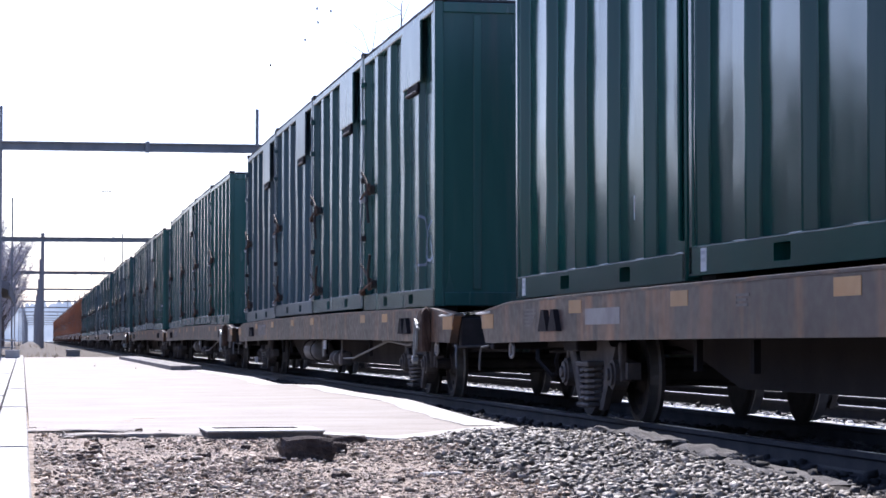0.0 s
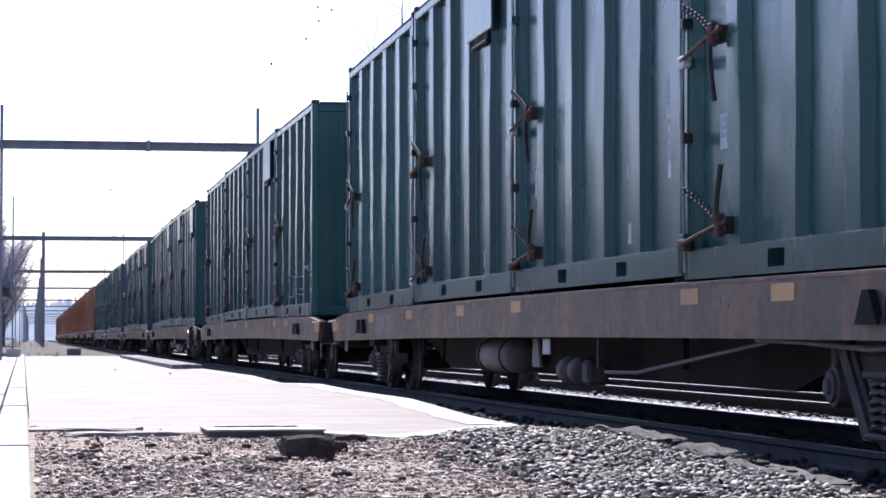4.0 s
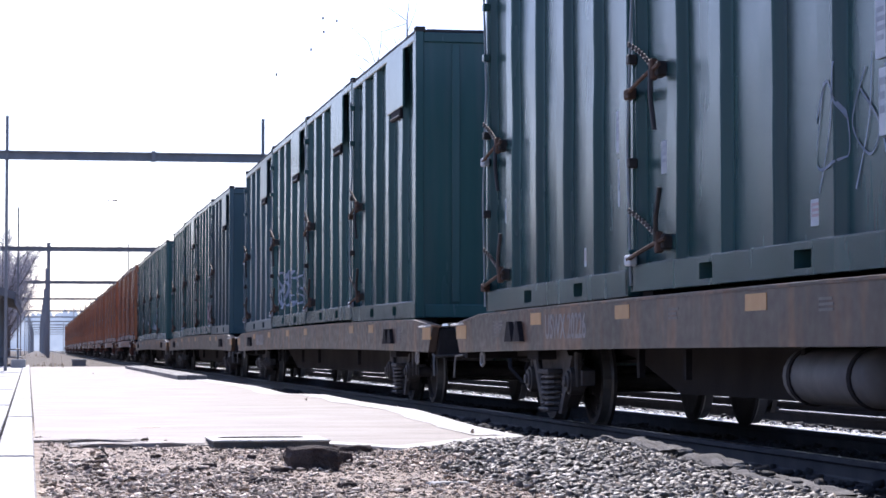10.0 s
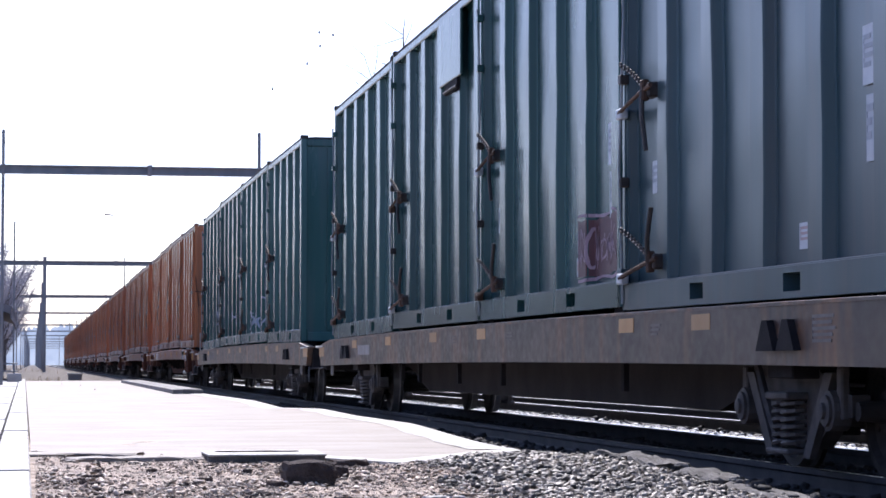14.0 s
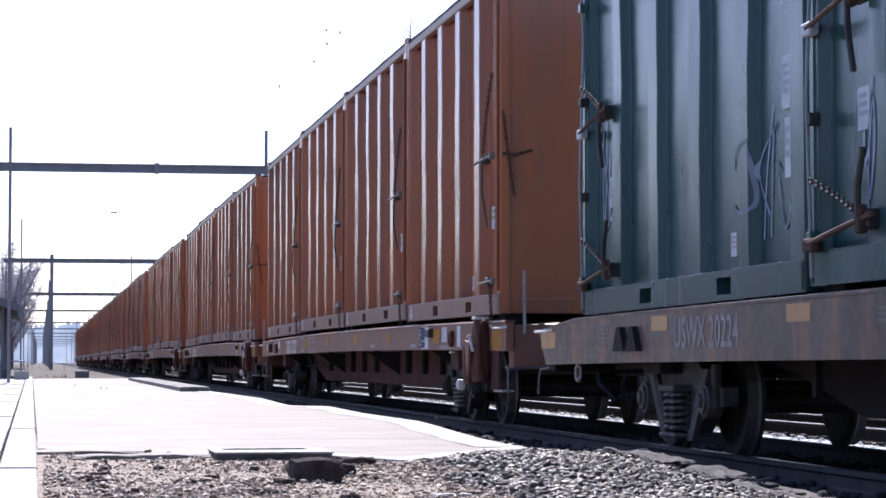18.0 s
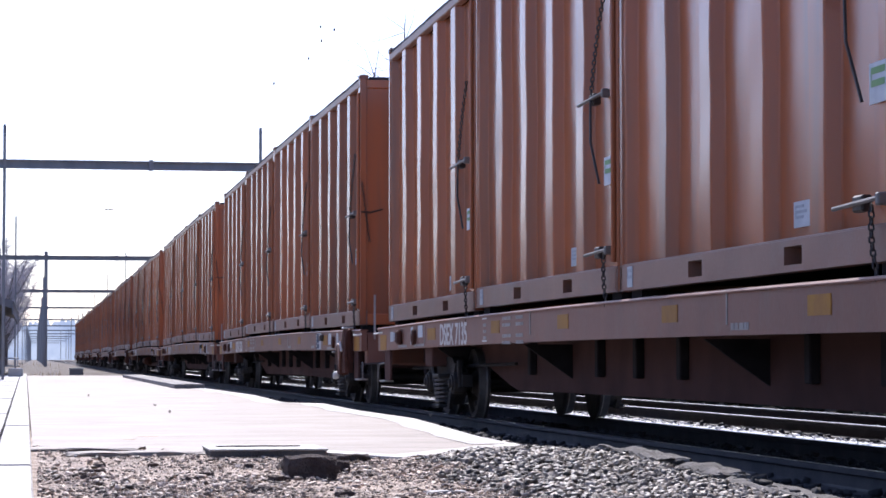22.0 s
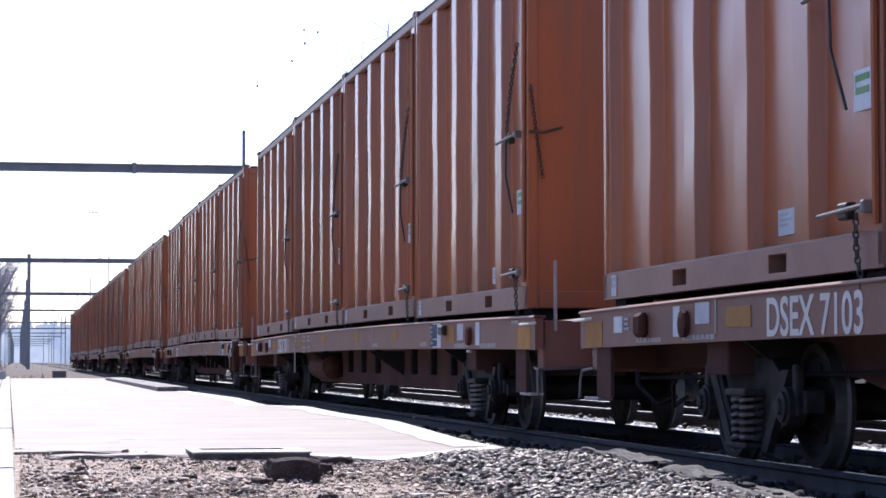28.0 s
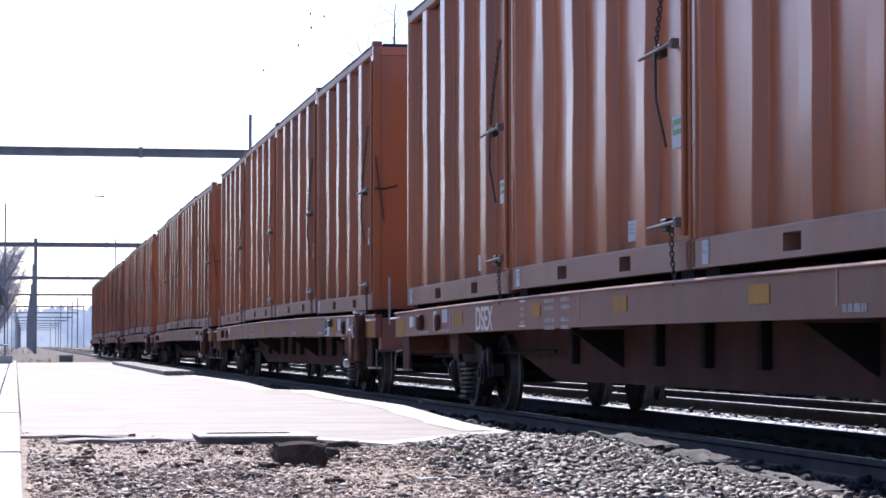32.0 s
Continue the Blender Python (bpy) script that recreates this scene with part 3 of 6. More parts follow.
chunk(1.50, 14.6, 0.12, 0.1, 0.05, 9, "small dark chunk of broken asphalt", turn=30)
chunk(1.30, 13.9, 0.15, 0.1, 0.035, 19, "small dark chunk of broken asphalt", turn=-20)
for i, (x, y, w, d) in enumerate(((0.42, 19.3, 0.9, 0.5), (1.0, 18.3, 0.6, 0.4), (0.5, 18.2, 0.55, 0.3))):
    chunk(x, y, w, d, 0.045, 90 + i, "flat broken flake of pale asphalt", M_PAVE, 8 * i - 6)
chunk(2.32, 13.2, 0.24, 0.12, 0.03, 12, "flat pale shard of concrete on dirt", M_CONC, 10)
for i in range(34):
    rng = random.Random(40 + i)
    chunk(rng.uniform(0.2, 3.0), rng.uniform(12.6, 17.0), rng.uniform(0.04, 0.13), rng.uniform(0.04, 0.1), rng.uniform(0.015, 0.042), 60 + i,
          "small dark chunk of broken asphalt", turn=rng.uniform(0, 90))


def slab_plate():
    """A pale concrete cover plate lying at the paving's broken front."""
    root = thing("cover_slab", "pale concrete cover slab at the broken paving", "slab", at=(1.72, 18.1, 0.0))
    part("plate", box(B(), -0.42, 0.48, -0.42, 0.45, 0.042, 0.056, 0.004), M_CURB, root)
    part("base", box(B(), -0.41, 0.47, -0.40, 0.44, 0.0, 0.042), M_EDGE, root, "dark base of the slab")
    part("seam", lump(B(), 0.62, 0.05, 0.012, 34, 0.2, 5), M_ROCK, root, "dark crack along the slab").location = (0.0, 0.1, 0.054)
    return root


slab_plate()


def edge_blocks():
    root = thing("edge_stone", "broken pale platform edge stone beside the rail", "kerb", kind="structure")
    for i, (x, y, ln, turn, dz) in enumerate(((4.58, 18.0, 1.5, -2, 0.03), (4.44, 16.4, 1.5, -6, 0.045), (4.38, 14.8, 1.4, -5, 0.02), (4.22, 12.8, 2.4, -3, -0.02))):
        p = part("edge_block", lump(B(), 0.28, ln, 0.16, 70 + i, 0.22, 7), M_EDGE, root)
        p.matrix_basis = pose(x, y, -0.15 + dz, 0, 2, turn)
    return root


edge_blocks()


def crossing_boards():
    """A low timber ramp lying on the platform edge."""
    root = thing("timber_ramp", "grey timber boards laid as a low ramp on the platform edge", "ramp", at=(3.75, 62, 0.0))
    for i in range(3):
        part("board", box(B(), -0.36 + i * 0.25, -0.12 + i * 0.25, -4, 31, 0.0, 0.11 + 0.004 * (i % 2), 0.008), M_TIMBER, root)
    return root


crossing_boards()


# ---- gantries and masts ----
def gantry(y, xl, xr, hl, hr, beam_z=7.73, depth=0.31, r=0.055, inner=(), brace=True):
    root = thing("gantry", "dark steel gantry with a cross beam over the tracks", "gantry", "overhead gantries", at=(0, y, 0))
    part("post", box(B(), xl - r, xl + r, -r, r, -0.3, hl, 0.01), M_MAST, root)
    part("post", box(B(), xr - r, xr + r, -r, r, -0.3, hr, 0.01), M_MAST, root)
    for x, h in inner:
        part("post", box(B(), x - 0.18, x + 0.18, -0.18, 0.18, -0.3, h, 0.01), M_MAST, root)
    d = depth / 2
    bm = prism(B(), [(-0.14, -d), (0.14, -d), (0.14, -d + 0.05), (0.03, -d + 0.05), (0.03, d - 0.05), (0.14, d - 0.05), (0.14, d), (-0.14, d), (-0.14, d - 0.05), (-0.03, d - 0.05),
                     (-0.03, -d + 0.05), (-0.14, -d + 0.05)], "x", xl - 1.2, xr + 0.15)
    bmesh.ops.translate(bm, verts=bm.verts, vec=(0, 0, beam_z))
    part("beam", bm, M_MAST, root)
    part("splice_plate", box(B(), (xl + xr) / 2 + 0.55, (xl + xr) / 2 + 0.7, -0.16, 0.16, beam_z - depth / 2 - 0.03, beam_z + depth / 2 + 0.05, 0.01), M_MAST, root)
    if brace:
        part("brace", tube(B(), (xl, 0, beam_z - 0.9), (xl + 0.7, 0, beam_z - 0.1), 0.035), M_MAST, root)
    return root


gantry(85, -1.15, 8.05, 9.15, 9.18, brace=False)
gantry(164, -1.4, 11.2, 10.6, 10.5)
gantry(245, -1.8, 9.2, 8.6, 11.8, inner=((1.01, 11.83),))
gantry(325, -1.8, 9.7, 8.6, 12.4, depth=0.25, inner=((1.08, 11.9),))
gantry(425, -2.0, 10.4, 8.6, 13.0, depth=0.25, inner=((1.1, 11.7),))
for i, y in enumerate((505, 585, 665, 745, 825, 930, 1050)):
    gantry(y, -2.0, 11.0 + 0.4 * (i % 3), 8.6, 11.0 + (i * 5) % 4, depth=0.25, r=0.12, inner=((1.05 - 0.05 * i, 11.8),))


def overhead_line():
    """Thin wires with the insulators that hang in them."""
    root = thing("overhead_wire", "thin overhead wires with small insulators", "cable", "overhead wires")
    part("wire", tube(B(), (3.1, 60, 7.2), (3.4, 164, 7.35), 0.0015, n=4), M_MAST, root)
    for k in range(3):
        part("insulator", lathe(B(), [(-0.07, 0.02), (-0.05, 0.045), (0.05, 0.045), (0.07, 0.02)], True, 8, (3.22 + k * 0.16, 110, 7.72)), M_PORCELAIN, root)
    part("wire", tube(B(), (3.15, 110, 7.72), (3.62, 110, 7.73), 0.012, n=4), M_MAST, root)
    for x, z in ((6.03, 7.92), (6.33, 7.87), (6.05, 7.62), (5.77, 7.23), (5.02, 6.67)):
        part("insulator", lathe(B(), [(-0.03, 0.010), (-0.02, 0.02), (0.02, 0.02), (0.03, 0.010)], False, 8, (x * 1.0, 50, z)), M_PORCELAIN, root)
    part("wire", rod(B(), [(4.4, 50, 6.2), (5.02, 50, 6.67), (5.77, 50, 7.23), (6.05, 50, 7.62), (6.33, 50, 7.87)], 0.0012, 4), M_MAST, root)
    return root


overhead_line()


# ---- platform furniture and shelter in the distance ----
def shelter():
    root = thing("platform_shelter", "dark platform shelter with a pitched roof", "shelter", at=(-3.4, 118, 0))
    bm = B()
    prism(bm, [(-2.6, 4.6), (2.35, 2.95), (2.45, 3.25), (-2.55, 5.0)], "y", -14, 16)
    part("roof", bm, M_ROOF, root)
    part("fascia", box(B(), 2.36, 2.42, -14.1, 16.1, 2.7, 3.06), M_ROOF, root)
    for y in (-12, -4, 4, 12):
        part("post", box(B(), 1.6, 1.76, y - 0.08, y + 0.08, -0.1, 3.2, 0.01), M_MAST, root)
    part("wall", box(B(), -2.4, -2.2, -13, 15, -0.1, 4.5), M_WALL, root)
    return root


shelter()


def low_rail():
    root = thing("guard_rail", "low grey guard rail beside the platform end", "rail", at=(-1.9, 104, 0))
    for i in range(3):
        part("post", box(B(), -1.4 + i * 1.2, -1.32 + i * 1.2, -0.04, 0.04, -0.1, 0.78), M_MAST, root)
    for z in (0.42, 0.76):
        part("bar", tube(B(), (-1.6, 0, z), (1.2, 0, z), 0.03), M_MAST, root)
    return root


low_rail()
solid("concrete_block", box(B(), -1.1, -0.5, 98, 99, -0.06, 0.34, 0.03), M_CONC, "low pale concrete block beside the kerb", "block")
bx = thing("relay_box", "low dark trackside cabinet with a pale lid", "cabinet", at=(2.05, 120, -0.15))
part("body", box(B(), -0.34, 0.34, -0.6, 0.6, 0, 0.34, 0.02), M_MAST, bx)
part("lid", box(B(), -0.38, 0.38, -0.65, 0.65, 0.34, 0.42, 0.01), M_CONC, bx)


# ---- trees ----
def tree_meshes(height, seed, twigs=1500, spread=0.28):
    rng = random.Random(seed)
    trunk = B()
    tube(trunk, (0, 0, -0.3), (0, 0, height * 0.45), height * 0.016, height * 0.010, 7)
    crown = B()
    limbs = []
    for i in range(16):
        z0 = height * rng.uniform(0.18, 0.5)
        a = rng.uniform(0, math.tau)
        ln = height * rng.uniform(0.25, 0.5)
        up = rng.uniform(0.5, 1.3)
        d = Vector((math.cos(a) * spread * 2.2, math.sin(a) * spread * 2.2, up)).normalized()
        p0 = Vector((0, 0, z0))
        p1 = p0 + d * ln * 0.5
        p2 = p1 + (d + Vector((0, 0, 0.5))).normalized() * ln * 0.5
        tube(trunk, p0, p1, height * 0.006, height * 0.004, 5, False)
        tube(trunk, p1, p2, height * 0.004, height * 0.0018, 5, False)
        limbs += [(p0, p1), (p1, p2)]
    tube(trunk, (0, 0, height * 0.45), (0, 0, height * 0.95), height * 0.010, height * 0.002, 6)
    limbs += [(Vector((0, 0, height * 0.4)), Vector((0, 0, height * 0.95)))] * 3
    for i in range(twigs):
        p, q = rng.choice(limbs)
        o = p.lerp(q, rng.uniform(0.2, 1.0))
        d = Vector((rng.gauss(0, 1), rng.gauss(0, 1), rng.gauss(0.6, 0.8))).normalized()
        ln = height * rng.uniform(0.05, 0.13)
        m = o + d * ln * 0.6
        e = m + (d + Vector((rng.gauss(0, 0.4), rng.gauss(0, 0.4), rng.gauss(0.2, 0.3)))).normalized() * ln * 0.5
        tube(crown, o, m, 0.022, 0.014, 3, False)
        tube(crown, m, e, 0.014, 0.006, 3, False)
    return mesh_of("trunk", trunk, M_BARK), mesh_of("crown", crown, M_TWIG)


TREES = [tree_meshes(12, 3), tree_meshes(10, 4), tree_meshes(14, 6, 1800), tree_meshes(14, 9, 900, 0.07)]


def tree(x, y, kind, size=1.0, turn=0.0, label="bare winter tree with dense fine twigs", z=-0.1):
    root = thing("tree", label, "tree", "bare trees")
    for me, nm in zip(TREES[kind], ("trunk", "crown")):
        part(nm, me, None, root)
    root.matrix_basis = pose(x, y, z, 0, 0, turn) @ Matrix.Scale(size, 4)
    return root


for i in range(9):
    tree(-3.2 - 0.5 * math.sin(i * 2.1) - 0.28 * i, 215 + i * 26, i % 3, 0.95 + 0.25 * math.sin(i * 1.3), i * 47)
for i in range(12):
    tree(-13 - 2.5 * math.sin(i * 1.9), 14 + i * 12, i % 3, 0.50 + 0.12 * math.sin(i * 2.7), i * 71)
tree(18.9, 120, 3, 1.36, 20)


def hedge(n, seed):
    """A low dense hedge of dark leaves, added beyond the second track."""
    # made up to keep the background under the wagons dark
    rng = np.random.default_rng(seed)
    y = 8 + 420 * rng.uniform(0, 1, n) ** 1.6
    top = 1.5 + 0.25 * np.sin(y * 0.7) + 0.2 * np.sin(y * 1.9)
    c = np.stack([13.6 + rng.normal(0, 0.5, n), y, -0.15 + top * rng.uniform(0, 1, n) ** 0.9], -1)
    a, b = rng.normal(size=(n, 3)), rng.normal(size=(n, 3))
    a /= np.linalg.norm(a, axis=1, keepdims=True)
    b /= np.linalg.norm(b, axis=1, keepdims=True)
    k = rng.uniform(0.10, 0.22, (n, 1)) * (1 + y[:, None] / 120)
    v = np.stack([c - a * k, c + b * k * 0.6, c + a * k, c - b * k * 0.6], 1).reshape(-1, 3)
    return tagged(new("hedge", raw_mesh("hedge", v, np.arange(4 * n).reshape(n, 4), M_HEDGE)), "low hedge added beyond the second track as a dark background", "hedge", kind="stuff")


hedge(26000, 44)


def bushes(name, n, seed, label):
    """A belt of thick bushes and small evergreens along the far side of the platform."""
    rng = np.random.default_rng(seed)
    y = rng.uniform(-60, 330, n)
    top = np.interp(y, (30, 70), (2.8, 7.4)) + np.interp(y, (30, 70), (0.5, 1)) * (1.9 * np.sin(y * 0.11) + 1.5 * np.sin(y * 0.31 + 1) + 1.3 * np.sin(y * 0.83) + 0.9 * np.sin(y * 2.1))
    x = -15.5 - 0.02 * np.maximum(y, 0) + rng.normal(0, 1.3, n)
    z = -0.1 + top * rng.uniform(0, 1, n) ** 0.8
    c = np.stack([x, y, z], -1)
    a, b = rng.normal(size=(n, 3)), rng.normal(size=(n, 3))
    a /= np.linalg.norm(a, axis=1, keepdims=True)
    b /= np.linalg.norm(b, axis=1, keepdims=True)
    s = rng.uniform(0.25, 0.5, (n, 1))
    v = np.stack([c - a * s, c + b * s * 0.6, c + a * s, c - b * s * 0.6], 1).reshape(-1, 3)
    f = np.arange(4 * n).reshape(n, 4)
    return tagged(new(name, raw_mesh(name, v, f, M_LEAF)), label, "bushes", kind="stuff")


bushes("bushes", 70000, 12, "thick grey-green belt of trees and bushes beyond the platform")


def brush(name, x0, x1, y0, y1, n, h, material, label, seed):
    rng = random.Random(seed)
    bm = B()
    for i in range(n):
        x, y = rng.uniform(x0, x1), rng.uniform(y0, y1)
        hh = h * rng.uniform(0.4, 1.0)
        tube(bm, (x, y, -0.1), (x + rng.gauss(0, 0.25) * hh, y + rng.gauss(0, 0.2), hh), 0.02, 0.005, 3, False)
    return solid(name, bm, material, label, "plants", kind="stuff")


brush("dry_weeds", -1.5, 1.2, 105, 112, 30, 0.2, M_BRUSH, "dry tan weeds at the end of the platform", 5)


brush("dry_scrub", -9, 2.0, 200, 320, 120, 0.5, M_BRUSH, "dry tan scrub beside the line", 6)


def far_wood():
    """Far woods that close the view down the line, with haze painted in as glow."""
    m = bpy.data.materials.new("far_wood_painted_haze")
    m.use_nodes = True
    n, l = m.node_tree.nodes, m.node_tree.links
    b = n["Principled BSDF"]
    tc = n.new("ShaderNodeTexCoord")
    nz = n.new("ShaderNodeTexNoise")
    nz.inputs["Scale"].default_value, nz.inputs["Detail"].default_value = 0.05, 10
    l.new(tc.outputs["Object"], nz.inputs["Vector"])
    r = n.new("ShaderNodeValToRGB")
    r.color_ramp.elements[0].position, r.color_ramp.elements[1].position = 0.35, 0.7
    # air haze is painted as these pale blue colours, which are emitted below
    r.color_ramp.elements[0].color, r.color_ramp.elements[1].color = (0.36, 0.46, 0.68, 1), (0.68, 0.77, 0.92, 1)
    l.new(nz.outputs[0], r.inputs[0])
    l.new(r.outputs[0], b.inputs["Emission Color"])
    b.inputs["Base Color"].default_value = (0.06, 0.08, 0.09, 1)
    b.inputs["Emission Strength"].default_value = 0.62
    b.inputs["Roughness"].default_value = 1.0
    bm = B()
    pts = []
    n = 5000
    for i in range(n + 1):
        a = radians(-65 + i * 130 / n)
        h = 26 + 10 * noise.noise((i * 0.004, 1, 0)) + 5 * noise.noise((i * 0.05, 5, 0)) + 3 * noise.noise((i * 0.31, 9, 0)) + 1.6 * noise.noise((i * 0.77, 3, 0)) + random.Random(i).uniform(-0.7, 0.7)
        pts.append((math.sin(a) * 1650, math.cos(a) * 1650, h))
    lo = [bm.verts.new((x, y, -8)) for x, y, h in pts]
    hi = [bm.verts.new((x, y, h)) for x, y, h in pts]
    for i in range(n):
        bm.faces.new((lo[i], lo[i + 1], hi[i + 1], hi[i]))
    return solid("backdrop", bm, m, "far woods with painted blue haze at the end of the line", "backdrop", kind="structure")


far_wood()


def stack_bars(bm, x, y, z, w, h, rows, seed):
    """Lines of small print, joined by a thin spine."""
    rng = random.Random(seed)
    left, spine = y + w / 2, y + w / 2 - 0.006
    out = [(left, z + h / 2)]
    for i in range(rows):
        ww = w * rng.uniform(0.6, 1.0)
        zz = z - i * h * 1.9
        out += [(left - ww, zz + h / 2), (left - ww, zz - h / 2)]
        if i < rows - 1:
            out += [(spine, zz - h / 2), (spine, zz - h * 1.9 + h / 2)]
    out.append((left, z - (rows - 1) * h * 1.9 - h / 2))
    return prism(bm, out, "x", x - 0.002, x + 0.01)


def comb(bm, x, y, z, w, h, seed):
    """One line of small stencilled letters on a thin base line."""
    rng = random.Random(seed)
    out = [(y + w / 2, z - h / 2)]
    yy = y + w / 2
    low = z - h / 2 + 0.005
    while yy > y - w / 2:
        ln = rng.uniform(0.03, 0.10)
        out += [(yy, z + h / 2), (yy - ln, z + h / 2), (yy - ln, low)]
        yy -= ln + rng.uniform(0.012, 0.03)
        out.append((yy, low))
    out[-1:] = [(out[-2][0], z - h / 2)]
    return prism(bm, out, "x", x - 0.004, x + 0.01)


# ---- containers ----
BOX_W, BOX_H = 2.50, 3.70


RIDGE_BACK, RIDGE_FRONT, FLANK = 0.05, 0.25, 0.045        # a ridge reaches this far to either side of a bay's border


def corrugated(length, bays, depth, sign, seed, dents=0.018, levels=20):
    """A pressed side wall: narrow ridges, sloping flanks and broad recessed bays with rounded bends, slightly dented."""
    half = length / 2 - 0.10
    pitch = 2 * half / bays
    xo = BOX_W / 2 - 0.015
    prof = []
    for i in range(bays):
        y, e = -half + i * pitch, -half + (i + 1) * pitch
        a, b = y + RIDGE_FRONT, e - RIDGE_BACK
        prof += [(y, xo), (a - 0.012, xo), (a + 0.006, xo - 0.010), (a + FLANK - 0.006, xo - depth + 0.010), (a + FLANK + 0.012, xo - depth),
                 ((a + b) / 2, xo - depth), (b - FLANK - 0.012, xo - depth), (b - FLANK + 0.006, xo - depth + 0.010), (b - 0.006, xo - 0.010), (b + 0.012, xo)]
    prof.append((half, xo))
    bm = B()
    z0, z1 = 0.215, BOX_H - 0.09
    rows = []
    for k in range(levels + 1):
        z = z0 + (z1 - z0) * k / levels
        mid = math.sin(math.pi * k / levels)
        rows.append([bm.verts.new((sign * (x + dents * mid * (noise.noise((y * 1.3 + seed * 7, z * 0.9, seed)) + 0.6 * noise.noise((y * 0.5, z * 0.4, seed + 4)) + 0.35 * noise.noise((y * 2.6 + seed, z * 2.2, seed + 9)))), y, z)) for y, x in prof])
    for r0, r1 in zip(rows, rows[1:]):
        for i in range(len(prof) - 1):
            f = (r0[i], r0[i + 1], r1[i + 1], r1[i])
            bm.faces.new(f if sign > 0 else tuple(reversed(f)))
    return bm


def wall_x(y, length, bays, depth):
    """How far out the side wall stands at y."""
    half = length / 2 - 0.10
    pitch = 2 * half / bays
    k = (y + half) % pitch
    return BOX_W / 2 - 0.015 - float(np.interp(k, (0, RIDGE_FRONT, RIDGE_FRONT + FLANK, pitch - RIDGE_BACK - FLANK, pitch - RIDGE_BACK, pitch), (0, 0, depth, depth, 0, 0)))


def stroke(root, length, pts, width, material=None, closed=False, label="faded spray-painted line"):
    """A sprayed line through (y, z) points, laid on the pressed wall."""
    p = [Vector((a, b, 0)) for a, b in pts]
    n = len(p)
    path = []
    for i in range(n if closed else n - 1):
        q = [p[(i + k) % n] if closed else p[min(max(i + k, 0), n - 1)] for k in (-1, 0, 1, 2)]
        for k in range(12):
            f = k / 12
            path.append(0.5 * (2 * q[1] + (q[2] - q[0]) * f + (2 * q[0] - 5 * q[1] + 4 * q[2] - q[3]) * f * f + (3 * q[1] - q[0] - 3 * q[2] + q[3]) * f ** 3))
    path.append(p[0] if closed else p[-1])
    bm = B()
    prev = None
    for i, c in enumerate(path):
        d = path[min(i + 1, len(path) - 1)] - path[max(i - 1, 0)]
        if d.length < 1e-5:
            continue
        o = Vector((-d.y, d.x, 0)).normalized() * width * (0.38 + 0.18 * noise.noise((i * 0.31, c.x * 3, c.y)))
        cur = []
        for e in (c + o, c - o):
            y = min(length / 2 - 0.12, max(-length / 2 + 0.12, e.x))
            cur.append(bm.verts.new((-wall_x(y, length, 5, 0.078) - 0.007, y, max(0.24, e.y))))
        if prev:
            bm.faces.new((prev[0], prev[1], cur[1], cur[0]))
        prev = cur
    return part("graffiti", bm, material or M_GRAFFITI, root, label)


def scrawl(root, length, ya, yb, za, zb, letters, seed, width=0.05, material=None):
    """A row of looping sprayed letters from ya to yb."""
    rng = random.Random(seed)
    for k in range(letters):
        cy = ya + (yb - ya) * (k + 0.5) / letters
        w = abs(yb - ya) / letters * rng.uniform(0.5, 0.75)
        m = rng.choice((4, 5, 6))
        turn, way = rng.uniform(0, math.tau), rng.choice((-1, 1))
        pts = []
        for i in range(m + 1):
            a = turn + way * i * math.tau / m * rng.uniform(0.8, 1.3)
            r = rng.uniform(0.55, 1.0)
            pts.append((cy + math.cos(a) * w * r, (za + zb) / 2 + math.sin(a) * (zb - za) / 2 * r))
        stroke(root, length, pts, width, material)
        if rng.random() < 0.5:
            stroke(root, length, [(cy + w * 0.5, za), (cy + w * rng.uniform(-0.3, 0.3), (za + zb) / 2), (cy - w * 0.4, zb)], width, material)


def painted_field(root, length, ya, yb, za, zb, material, label):
    """A patch of paint that follows the pressed wall."""
    bm = B()
    prev = None
    n = 60
    for i in range(n + 1):
        y = ya + (yb - ya) * i / n
        x = -wall_x(y, length, 5, 0.078) - 0.004
        rag = 0.02 * noise.noise((y * 5, 2, 0))
        cur = (bm.verts.new((x, y, za + rag)), bm.verts.new((x, y, zb + rag * 1.6)))
        if prev:
            bm.faces.new((prev[0], prev[1], cur[1], cur[0]))
        prev = cur
    return part("graffiti", bm, material, root, label)


def bottom_rail(length, sign):
    """A box rail with two fork pockets cut through it."""
    bm = B()
    xo, xi = sign * BOX_W / 2, sign * (BOX_W / 2 - 0.12)
    u = length / 6.04
    cuts = [-length / 2 + 0.005, -1.42 * u, -1.08 * u, 0.72 * u, 1.06 * u, length / 2 - 0.005]
    for a, b in zip(cuts[0::2], cuts[1::2]):
        box(bm, xo, xi, a, b, 0.0, 0.215)
    for a, b in (cuts[1:3], cuts[3:5]):
        box(bm, xo, xi, a, b, 0.0, 0.045)
        box(bm, xo, xi, a, b, 0.165, 0.215)
    c = 0.016
    prism(bm, [(xo + sign * 0.003, 0.205), (xo + sign * 0.003, 0.222 - c), (xo - sign * c, 0.222), (xi, 0.222), (xi, 0.205)], "y", -length / 2 + 0.01, length / 2 - 0.01)
    return bm


